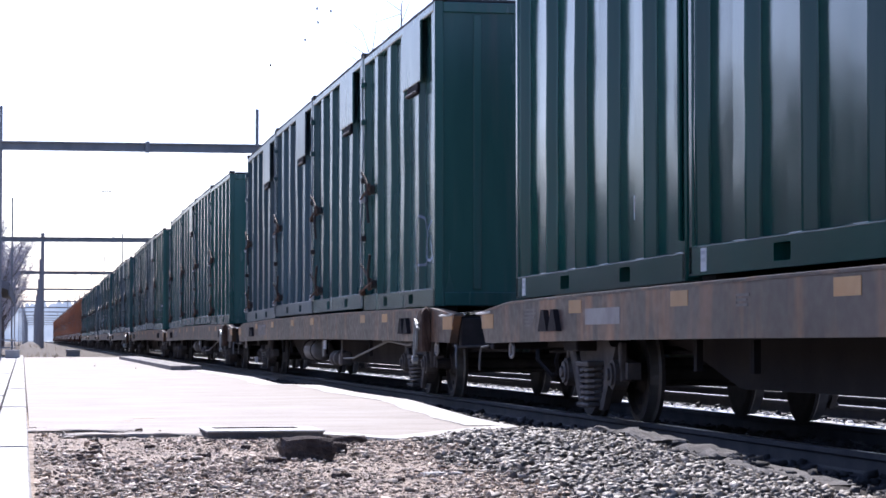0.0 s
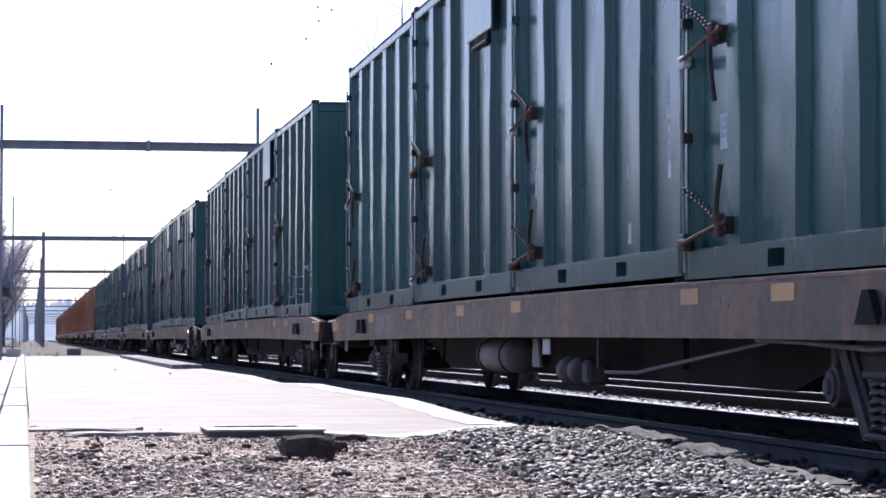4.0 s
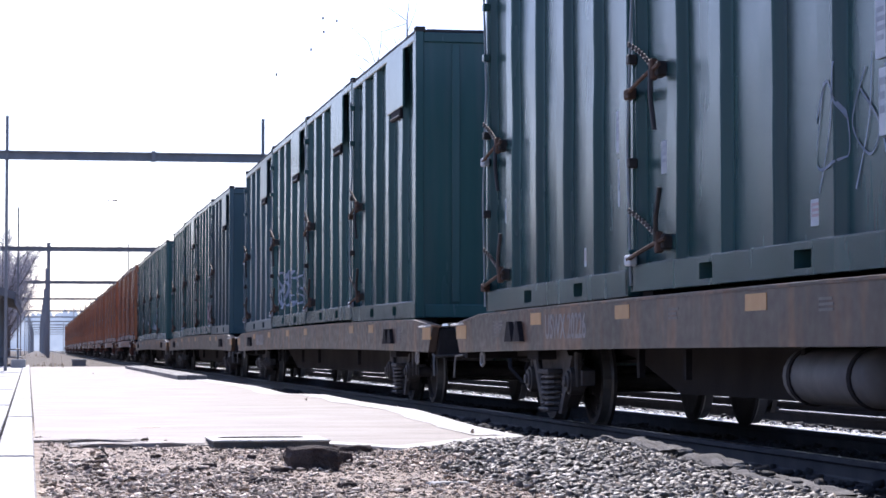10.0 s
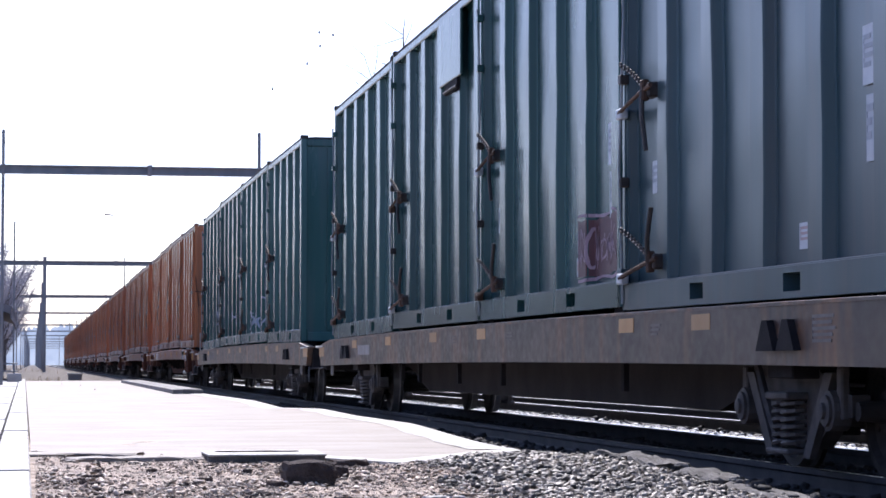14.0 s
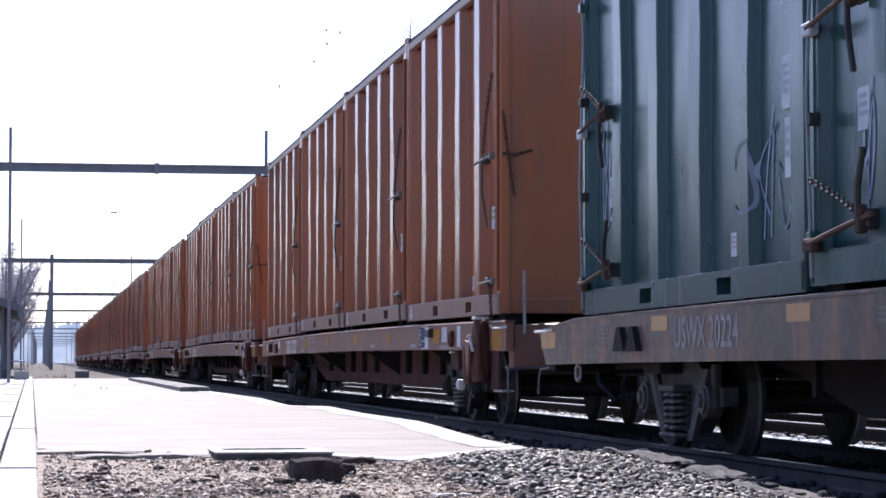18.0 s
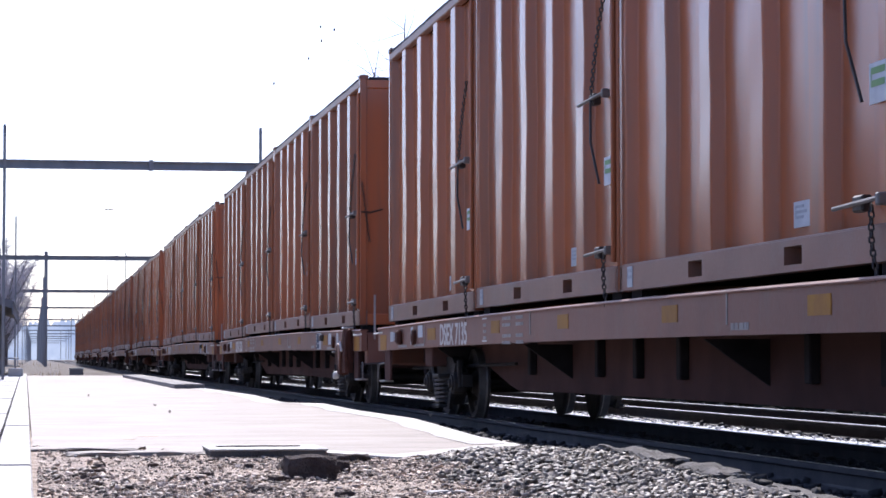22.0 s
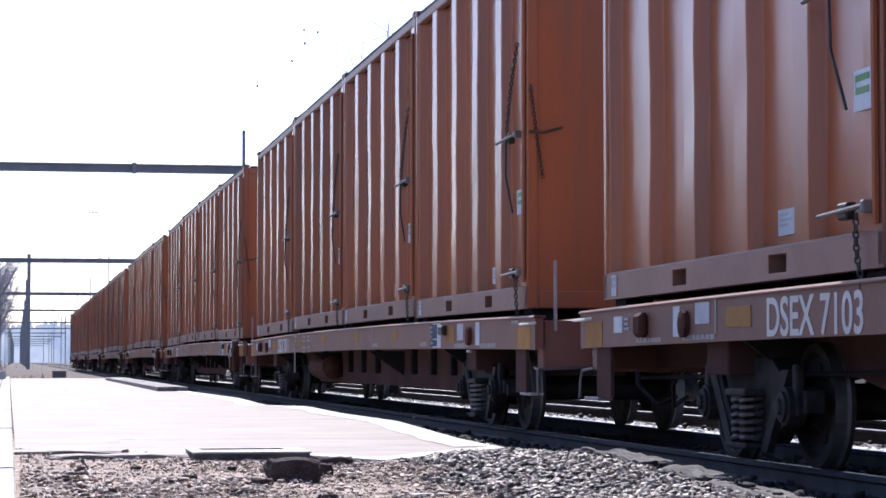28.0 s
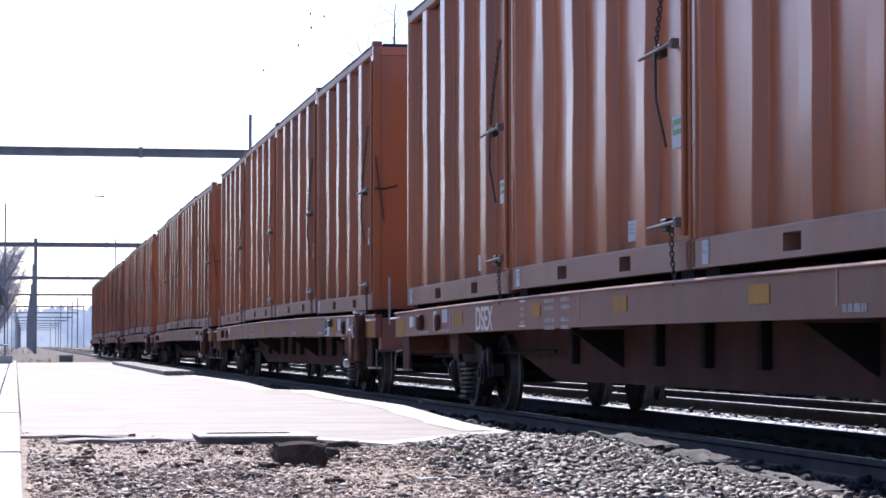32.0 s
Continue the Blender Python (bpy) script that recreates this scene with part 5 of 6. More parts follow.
def flat_wagon_old(text="", gear=False, rag=False):
    half = 13.8
    root = thing("flat_wagon", "weathered brown steel flat wagon with faded lettering", "railway wagon", "old flat wagons")
    rise = 0.05
    for s in (-1, 1):
        x0, x1 = s * SILL_X, s * (SILL_X - 0.09)
        bm = B()
        curved_beam(bm, half, x0, x1, 0.685, 1.085, rise, 56)
        for v in bm.verts:              # the sill ends drop a little and are cut back below
            if v.co.z > 0.9:
                v.co.z -= 0.08 * max(0, (abs(v.co.y) - half + 1.5) / 1.5)
            if abs(abs(v.co.y) - half) < 0.01 and v.co.z < 0.8:
                v.co.y *= (half - 0.30) / half
        part("side_sill", bm, M_DECK_OLD, root)
        bm = B()
        curved_beam(bm, half, s * (SILL_X + 0.008), s * (SILL_X - 0.12), 1.07, 1.095, rise, 56, 0.003)
        for v in bm.verts:
            v.co.z -= 0.08 * max(0, (abs(v.co.y) - half + 1.5) / 1.5)
        part("sill_flange", bm, M_DECK_OLD, root)
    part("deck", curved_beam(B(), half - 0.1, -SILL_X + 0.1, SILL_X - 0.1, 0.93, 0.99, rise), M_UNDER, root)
    def belly(y):
        k = min(1, max(0, (abs(y) - 6.8) / 1.6))
        return 0.30 + 0.34 * k
    part("centre_sill", curved_beam(B(), half - 0.2, -0.62, 0.62, belly, 0.93, rise, 60), M_BELLY_OLD, root, "deep grimy centre sill")
    for s in (-1, 1):
        part("end_sill", box(B(), -SILL_X + 0.1, SILL_X - 0.1, s * (half - 0.25), s * (half - 0.08), 0.62, 0.97, 0.01), M_UNDER, root)
        truck_part(root, s * 10.06, False)
        part("bolster", box(B(), -SILL_X + 0.1, SILL_X - 0.1, s * 10.06 - 0.25, s * 10.06 + 0.25, 0.62, 0.93, 0.01), M_UNDER, root)
        coupler(root, half, s)
        bm = B()
        rod(bm, [(-SILL_X - 0.015, s * (half - 0.62), 1.01), (-SILL_X - 0.06, s * (half - 0.60), 1.0), (-SILL_X - 0.06, s * (half - 0.10), 1.0), (-SILL_X - 0.01, s * (half - 0.08), 1.01)], 0.013, 6)
        part("grab_iron", bm, M_LETTER, root, "pale grab iron")
        part("reflector", box(B(), -SILL_X - 0.004, -SILL_X + 0.01, s * (half - 0.72), s * (half - 0.12), 0.84, 0.99), M_YELLOW, root, "faded orange panel")
        bm = B()                         # stake pocket wedges
        for k in (0.02, 0.43):
            c = s * (half - 3.42) + 0.2 - k
            prism(bm, [(c - 0.17, 0.80), (c + 0.19, 0.80), (c + 0.06, 1.00), (c - 0.04, 1.00)], "x", -SILL_X - 0.05, -SILL_X + 0.01)
        part("stake_pocket", bm, M_UNDER, root, "dark wedge-shaped stake pocket")
        part("stencil", stack_bars(B(), -SILL_X - 0.002, s * (half - 2.53), 1.01, 0.55, 0.02, 5, 5 + s), M_STENCIL, root, "faded stencilled lines")
        part("towing_loop", rod(B(), [(-SILL_X + 0.05, s * (half - 1.41), 0.70), (-SILL_X + 0.05, s * (half - 1.33), 0.66), (-SILL_X + 0.05, s * (half - 1.33), 0.57), (-SILL_X + 0.05, s * (half - 1.41), 0.54), (-SILL_X + 0.05, s * (half - 1.49), 0.57), (-SILL_X + 0.05, s * (half - 1.49), 0.66), (-SILL_X + 0.05, s * (half - 1.41), 0.70)], 0.016, 5), M_LETTER_OLD, root, "pale steel towing loop")
    for y in (9.45, 6.15, 2.6, -0.4, -6.5, -8.6):
        part("reflector", box(B(), -SILL_X - 0.004, -SILL_X + 0.01, y - 0.23, y + 0.23, 0.93 + camber(y, half, rise), 1.045 + camber(y, half, rise)), M_YELLOW, root, "small faded reflector")
    for y in (-7.4, 1.2, -1.9, 4.6):
        part("stencil", stack_bars(B(), -SILL_X - 0.002, y, 0.98 + camber(y, half, rise), 0.30, 0.018, 3, int(y * 10)), M_STENCIL, root, "faded stencilled lines")
    pedestals(root, 6.127, L_OLD / LENGTHEN, 0.97, 1.19, 0.045)
    if gear:                             # brake gear under the deck
        part("air_tank", lathe(B(), [(0.0, 0.04), (0.03, 0.15), (0.09, 0.19), (1.62, 0.19), (1.68, 0.15), (1.71, 0.04)], True, 20), M_TANK, root, "dusty grey air tank", smooth=True).matrix_basis = pose(-0.92, 1.05, 0.54, 0, 0, 90)
        for y in (1.35, 2.5):
            part("tank_strap", lathe(B(), [(-0.03, 0.185), (-0.03, 0.202), (0.03, 0.202), (0.03, 0.185)], True, 20), M_UNDER, root).matrix_basis = pose(-0.92, y, 0.54, 0, 0, 90)
        part("gusset", prism(B(), [(-0.34, 0.72), (-0.54, 0.72), (-0.66, 0.44), (-0.30, 0.44)], "x", -1.12, -1.09), M_TANK, root, "pale grey gusset plate")
        part("tag_plate", box(B(), -1.2, -1.18, -1.42, -1.13, 0.57, 0.72, 0.004), M_PALE, root, "pale metal tag plate")
        for y in (-1.55, -2.0):
            part("brake_cylinder", lathe(B(), [(-0.17, 0.03), (-0.16, 0.10), (-0.12, 0.135), (0.12, 0.135), (0.16, 0.10), (0.17, 0.03)], True, 18), M_TRUCK, root, "dusty round brake cylinder", smooth=True).matrix_basis = pose(-1.0, y, 0.42, 0, 0, 90)
        part("brake_valve", box(B(), -1.1, -0.9, -2.55, -2.3, 0.30, 0.52, 0.03), M_TRUCK, root, "dusty brake valve")
        part("hanger_rod", rod(B(), [(-1.15, -3.12, 0.72), (-1.15, -3.12, 0.46)], 0.010, 6), M_TANK, root)
        part("brake_rod", rod(B(), [(-1.15, -3.4, 0.43), (-1.15, -4.43, 0.44), (-1.17, -7.96, 0.70)], 0.016, 6), M_TANK, root, "long thin brake rod")
        part("brake_rod", rod(B(), [(-1.19, -7.7, 0.71), (-1.2, -8.6, 0.70), (-1.2, -9.9, 0.655), (-1.2, -10.3, 0.67)], 0.020, 6), M_TANK, root, "long thin brake rod")
        hb = part("hand_brake", lump(B(), 0.12, 0.40, 0.52, 23, 0.10, 4), M_RUST, root, "rusty hand brake housing with a pale lever")
        hb.matrix_basis = pose(-SILL_X - 0.05, -half + 1.75, 0.58)
        part("lever", rod(B(), [(-0.09, 0.14, -0.06), (-0.10, 0.10, 0.18), (-0.10, -0.02, 0.34), (-0.09, -0.12, 0.27)], 0.022, 6), M_ROD, hb, "pale bent lever")
        part("plate", prism(B(), [(0.16, 0.40), (0.02, 0.02), (-0.06, 0.34)], "x", -0.10, -0.075), M_ROD, hb, "worn pale plate")
        part("knob", lathe(B(), [(-0.04, 0.03), (-0.03, 0.05), (0.03, 0.05), (0.04, 0.03)], True, 12, (-0.08, 0.18, -0.10)), M_ROD, hb)
        if rag:
            part("slack_adjuster", lump(B(), 0.16, 0.55, 0.17, 17, 0.25, 4), M_PALE, root, "slack adjuster wrapped in a pale rag").matrix_basis = pose(-1.15, -3.25, 0.36, 12)
    part("pipe", rod(B(), [(-0.6, half - 0.3, 0.60), (-0.6, 4, 0.62), (-0.6, -half + 0.3, 0.60)], 0.02, 6), M_UNDER, root)
    for y in (5.2, 6.6, -5.4, 2.4, -0.2):
        part("hanger", box(B(), -1.05, -1.0, y - 0.04, y + 0.04, 0.48, 0.72), M_UNDER, root)
    if text:
        lettering(root, text, half - 5.58, 0.92, 0.31, M_LETTER_OLD, -SILL_X - 0.001, 0.95)
    else:
        part("lettering", stack_bars(B(), -SILL_X - 0.002, half - 5.58, 0.92, 1.7, 0.14, 1, 3), M_LETTER_OLD, root, "rubbed out lettering")
    return lengthen(root)


def flat_wagon_red(text="", brake=True, tank=False):
    half = 13.15
    root = thing("flat_wagon", "faded red-brown flat wagon with white lettering", "railway wagon", "red flat wagons")
    rise = 0.055
    for s in (-1, 1):
        x0, x1 = s * SILL_X, s * (SILL_X - 0.08)
        def low(y):
            return 0.825
        part("side_sill", curved_beam(B(), half, x0, x1, low, 1.135, rise, 40), M_DECK_RED, root)
        part("sill_flange", curved_beam(B(), half, s * (SILL_X + 0.02), s * (SILL_X - 0.1), 1.12, 1.145, rise, 22, 0.016), M_DECK_RED, root)
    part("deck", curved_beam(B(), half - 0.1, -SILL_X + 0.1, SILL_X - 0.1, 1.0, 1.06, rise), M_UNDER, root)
    def belly(y):
        k = min(1, max(0, (abs(y) - 6.6) / 2.0))
        return 0.32 + 0.34 * k
    part("centre_sill", curved_beam(B(), half - 0.2, -0.72, 0.72, belly, 0.93, rise, 60), M_BELLY, root, "deep red-brown centre sill")
    # ribs take black instead of the sill's red, to paint their shade
    for y in (5.6, 2.6, 1.2, -0.2, -3.4, -4.85, -6.25):
        part("stiffener", box(B(), -0.80, -0.72, y - 0.06, y + 0.06, 0.54, 0.95, 0.01), M_UNDER, root, "stiffening rib coloured black for its shade")
    for s in (-1, 1):
        part("end_sill", box(B(), -SILL_X + 0.09, SILL_X - 0.09, s * (half - 0.30), s * (half - 0.05), 0.64, 1.1, 0.015), M_DECK_RED, root, "red-brown end sill")
        part("end_plate", box(B(), -0.75, 0.75, s * (half - 0.05), s * (half - 0.03), 0.62, 1.12, 0.01), M_DECK_RED, root)
        truck_part(root, s * 9.6, True)
        part("bolster", box(B(), -SILL_X + 0.1, SILL_X - 0.1, s * 9.6 - 0.25, s * 9.6 + 0.25, 0.62, 0.95, 0.01), M_BELLY, root)
        coupler(root, half, s)
        part("corner_panel", box(B(), -SILL_X - 0.004, -SILL_X + 0.01, s * (half - 0.20), s * (half - 0.74), 0.835, 1.04), M_OCHRE, root, "yellow-ochre corner panel")
        bm = B()
        rod(bm, [(-SILL_X - 0.01, s * (half - 0.42), 1.075), (-SILL_X - 0.06, s * (half - 0.40), 1.065), (-SILL_X - 0.06, s * (half + 0.02), 1.065), (-SILL_X, s * (half + 0.04), 1.075)], 0.013, 6)
        part("grab_iron", bm, M_LETTER, root, "pale grab iron")
        st = part("step", box(B(), -SILL_X - 0.01, -SILL_X + 0.12, s * (half - 0.62), s * (half - 0.16), 0.395, 0.42, 0.004), M_LETTER_OLD, root, "worn pale step tread")
        part("step_plate", box(B(), -SILL_X + 0.02, -SILL_X + 0.05, s * (half - 0.62), s * (half - 0.16), 0.42, 0.83), M_BELLY, st, "dark red step plate")
        if s < 0:
            part("marker_post", box(B(), -1.115, -1.085, s * (half - 0.04) - 0.013, s * (half - 0.04) + 0.013, 1.0, 1.66, 0.004), M_LETTER_OLD, root, "thin pale marker post")
    x = -SILL_X
    def board(y, z, w, h, m, label, name="marker_panel"):
        z += camber(y, half, rise)
        return part(name, box(B(), x - 0.006, x + 0.01, y - w / 2, y + w / 2, z - h / 2, z + h / 2), m, root, label)
    def stencil(y, z, w, rows=1, m=None, h=0.034):
        for k in range(rows):
            part("stencil", comb(B(), x, y, z - k * h * 2 + camber(y, half, rise), w, h, int(y * 31) + k + 500), m or M_LETTER_OLD, root, "small white stencil")
    # far end: lined placard, bracket, two placards with a round stop between, then the number
    pl = board(11.9, 1.0, 0.26, 0.13, M_PALE, "white lined placard", "placard")
    part("print", stack_bars(B(), x - 0.008, 11.9, 1.04 + camber(11.9, half, rise), 0.2, 0.02, 3, 4), M_INK, pl)
    part("bracket", box(B(), x - 0.07, x + 0.01, 11.02, 11.24, 0.90, 1.09, 0.03), M_CANVAS, root, "rusty bracket")
    board(10.25, 0.985, 0.17, 0.22, M_PALE, "tall white placard", "placard")
    part("round_stop", lathe(B(), [(x - 0.05, 0.05), (x - 0.04, 0.10), (x + 0.01, 0.10)], True, 14, (0, 10.02, 0.985)), M_CANVAS, root, "rusty round stop")
    board(9.61, 1.03, 0.34, 0.15, M_PALE, "pale blank placard", "placard")
    board(9.30, 1.0, 0.03, 0.24, M_LETTER_OLD, "thin pale line", "line")
    board(8.80, 0.985, 0.54, 0.14, M_OCHRE, "yellow stripe panel")
    stencil(11.0, 0.862, 0.7, 1, M_LETTER_OLD)
    stencil(9.75, 0.862, 0.7, 1, M_LETTER_OLD)
    # behind the number
    for z in (1.10, 0.86):
        board(5.48, z, 0.24, 0.018, M_LETTER, "thin white line", "line")
    stencil(5.48, 1.03, 0.14, 3)
    board(4.9, 1.0, 0.42, 0.13, M_OCHRE, "faded yellow stripe panel")
    stencil(4.36, 1.08, 0.36, 2)
    stencil(3.71, 1.08, 0.32, 2)
    stencil(4.36, 0.90, 0.36, 2)
    stencil(3.71, 0.90, 0.32, 2)
    for y in (3.2, -3.2, -9.45):
        board(y, 1.02, 0.025, 0.24, M_LETTER_OLD, "thin pale line", "line")
    for y in (1.8, -1.75, -5.1):
        board(y, 1.0, 0.42, 0.13, M_OCHRE, "faded yellow stripe panel")
    stencil(-3.5, 0.885, 0.42, 1, M_LETTER_OLD, 0.05)
    stencil(-7.2, 0.88, 0.42, 1, M_LETTER_OLD, 0.05)
    # near end: blue data board, junction box, stripe, round stop between placards
    g = -half
    bl = board(-8.10, 0.985, 0.50, 0.29, M_PALE, "blue and white data board", "data_board")
    c = camber(-8.10, half, rise)
    bm = B()
    box(bm, x - 0.010, x + 0.004, -8.32, -7.88, 0.945 + c, 1.105 + c)
    box(bm, x - 0.010, x + 0.004, -8.32, -7.88, 0.855 + c, 0.930 + c)
    part("field", bm, M_BLUE, bl)
    part("print", stack_bars(B(), x - 0.013, -7.99, 1.075 + c, 0.15, 0.028, 3, 2), M_LETTER_OLD, bl)
    part("print", stack_bars(B(), x - 0.013, -8.05, 0.895 + c, 0.2, 0.03, 1, 3), M_LETTER_OLD, bl)
    part("junction_box", box(B(), x - 0.07, x + 0.01, -8.74, -8.48, 1.01, 1.12, 0.02), M_LATCH, root, "grey junction box")
    board(-8.93, 0.99, 0.52, 0.16, M_OCHRE, "yellow stripe panel")
    board(-9.51, 1.01, 0.32, 0.18, M_PALE, "pale blank placard", "placard")
    part("round_stop", lathe(B(), [(x - 0.05, 0.05), (x - 0.04, 0.10), (x + 0.01, 0.10)], True, 14, (0, -10.05, 0.985)), M_CANVAS, root, "rusty round stop")
    board(-10.46, 0.985, 0.22, 0.24, M_PALE, "tall white placard", "placard")
    stencil(-9.55, 0.862, 0.75, 1, M_LETTER_OLD, 0.045)
    stencil(-10.95, 0.862, 0.7, 1, M_LETTER_OLD, 0.045)
    stencil(-12.25, 1.09, 0.3, 1)
    part("bracket_foot", box(B(), x - 0.03, x + 0.01, -10.16, -9.96, 0.81, 0.835, 0.008), M_LETTER_OLD, root, "pale worn bracket foot")
    # writing on the end plate that faces back along the train
    bm = B()
    for r, (xa, xb) in enumerate(((-0.75, -0.1), (-0.75, 0.0))):
        box(bm, xa, xb, -half + 0.005, -half + 0.03, 0.86 - r * 0.09, 0.91 - r * 0.09)
    part("stencil", bm, M_LETTER_OLD, root, "pale stencilled lines on the end plate")
    # outriggers under the sill, the shade on their faces put into the black
    for y in (9.0, 3.9, -2.35, -8.0):
        bm = prism(B(), [(-1.22, 0.86), (-0.70, 0.86), (-0.70, 0.50)], "y", y - 0.02, y + 0.02)
        part("outrigger", bm, M_UNDER, root, "triangular outrigger plate coloured black for its shade")
    if brake:
        # hand brake housing, wrapped in canvas, with its lever
        hb = part("hand_brake", lump(B(), 0.14, 0.42, 0.66, 3, 0.10, 4), M_CANVAS, root, "rusty hand brake housing with a lever")
        hb.matrix_basis = pose(x - 0.06, -12.05, 0.50)
        part("cover", lump(B(), 0.16, 0.40, 0.52, 6, 0.12, 4), M_CANVAS, hb).matrix_basis = pose(-0.01, 0.45, -0.02, 4)
        part("flap", prism(B(), [(0.30, 0.45), (0.12, 0.05), (0.02, 0.42)], "x", -0.12, -0.095), M_DECK_RED, hb, "faded triangular flap")
        part("handle", rod(B(), [(-0.09, 0.10, 0.36), (-0.12, -0.04, 0.47), (-0.11, -0.16, 0.33)], 0.018, 6), M_LETTER, hb, "pale bent handle")
        part("cap", box(B(), -0.08, 0.08, -0.12, 0.10, 0.665, 0.70, 0.01), M_LETTER, hb)
        part("knob", lathe(B(), [(-0.05, 0.03), (-0.035, 0.06), (0.035, 0.06), (0.05, 0.03)], True, 12, (-0.08, 0.72, -0.04)), M_LETTER, hb, "pale round knob")
    if tank:
        part("air_tank", lathe(B(), [(0.0, 0.05), (0.1, 0.20), (1.9, 0.20), (2.0, 0.05)], True, 16), M_CANVAS, root, "rusty red air tank").matrix_basis = pose(-0.86, 3.7, 0.62, 0, 0, 90)
        part("release_rod", box(B(), x - 0.02, x + 0.0, 5.47, 5.52, 0.52, 1.02), M_LETTER_OLD, root, "thin pale release rod")
    part("pipe", rod(B(), [(-0.85, half - 0.3, 0.58), (-0.85, 6.0, 0.66)], 0.02, 6), M_UNDER, root)
    pedestals(root, 6.302, L_NEW / LENGTHEN, 1.05, 1.275, 0.04)
    if text:
        lettering(root, text, 7.36, 0.985, 0.34, M_LETTER, x - 0.001, 1.12)
    return lengthen(root)


# ---- the train ----
SPEED = 11.75
PITCH_OLD, PITCH_NEW = 29.85, 28.75
FIRST_GAP = 25.4                       # y of the gap behind the first visible wagon at the start
OLD_TEXT = ("", "USWX 20222", "USWX 20261", "USWX 20240", "USWX 20226", "USWX 20230", "", "USWX 20224")
RED_TEXT = ("DSEX 7227", "DSEX 7135", "DSEX 7085", "DSEX 7103", "DSEX 7011", "DSEX", "", "", "", "", "")
# containers from the far end of each wagon to the near end
OLD_MIX = ((C_GLOSS, C_GLOSS, C_GLOSS, C_GLOSS), (C_GREY_H, C_GREY_H, C_TEAL_H, C_GREEN_H), (C_TEAL, C_TEAL_H, C_TEAL, C_GREEN), (C_TEAL, C_TEAL, C_GREY_H, C_GREEN),
           (C_TEAL, C_TEAL_H, C_GREY_H, C_TEAL_H), (C_GREY_H, C_TEAL_H, C_TEAL_H, C_TEAL_H), (C_TEAL, C_TEAL_H, C_TEAL, C_GREY_H), (C_TEAL, C_TEAL, C_TEAL, C_TEAL))
# sprayed containers: wagon: (slot, letters, y from, to, z from, to, width)
TAGS = {1: ((3, 4, -1.2, -2.9, 0.35, 1.2, 0.04),), 3: ((3, 7, 1.5, -2.95, 0.32, 0.95, 0.035),), 4: ((1, 3, -1.5, -2.9, 0.5, 1.3, 0.022),),
        5: ((1, 11, 2.3, -2.95, 0.35, 1.0, 0.055), (1, 9, 2.0, -2.9, 0.5, 1.1, 0.04), (1, 3, -2.3, -2.95, 1.1, 2.4, 0.05)),
        7: ((2, 3, 0.0, -0.95, 0.27, 0.66, 0.04), (2, 4, -1.2, -2.8, 0.3, 1.0, 0.04), (1, 1, -1.25, -1.8, 0.42, 0.76, 0.04), (1, 2, -0.1, -0.7, 0.5, 0.85, 0.03), (1, 2, 2.3, 1.9, 0.42, 1.2, 0.04),
            (0, 2, 2.7, 2.2, 0.5, 1.7, 0.04), (0, 3, -1.5, -2.7, 0.4, 1.3, 0.03))}
# small play in the couplings moves a wagon off the even spacing
RED_PLAY = (-0.05, -0.05, -0.1, 0.0, 0.0, 0.0, 0.0, 0.0, 0.0, 0.0, 0.0)
movers = []        # (object, y at the start, z)
spinners = []      # (wheelset, y of its wagon at the start, its own y)


def add_wheels(wagon, y0, offset):
    for k in (-offset - 0.91, -offset + 0.91, offset - 0.91, offset + 0.91):
        w = part("wheelset", WHEELSET, None, wagon, "rusty wheels with polished treads on an axle")
        spinners.append((w, y0, k))


def load(boxes, y0, length, pitch, base, drop):
    # boxes are listed from the far end of the wagon to the near end
    made = []
    for i, c in enumerate(boxes):
        off = (1.5 - i) * pitch
        dz = -drop if i in (0, 3) else 0.0
        ob = copy_thing(c, pose(TRACK_X, y0 + off, base + dz))
        made.append(ob)
        movers.append((ob, y0 + off, base + dz, math.degrees(drop / pitch) * (-1 if i == 0 else 1 if i == 3 else 0) * 0.6))
    return made


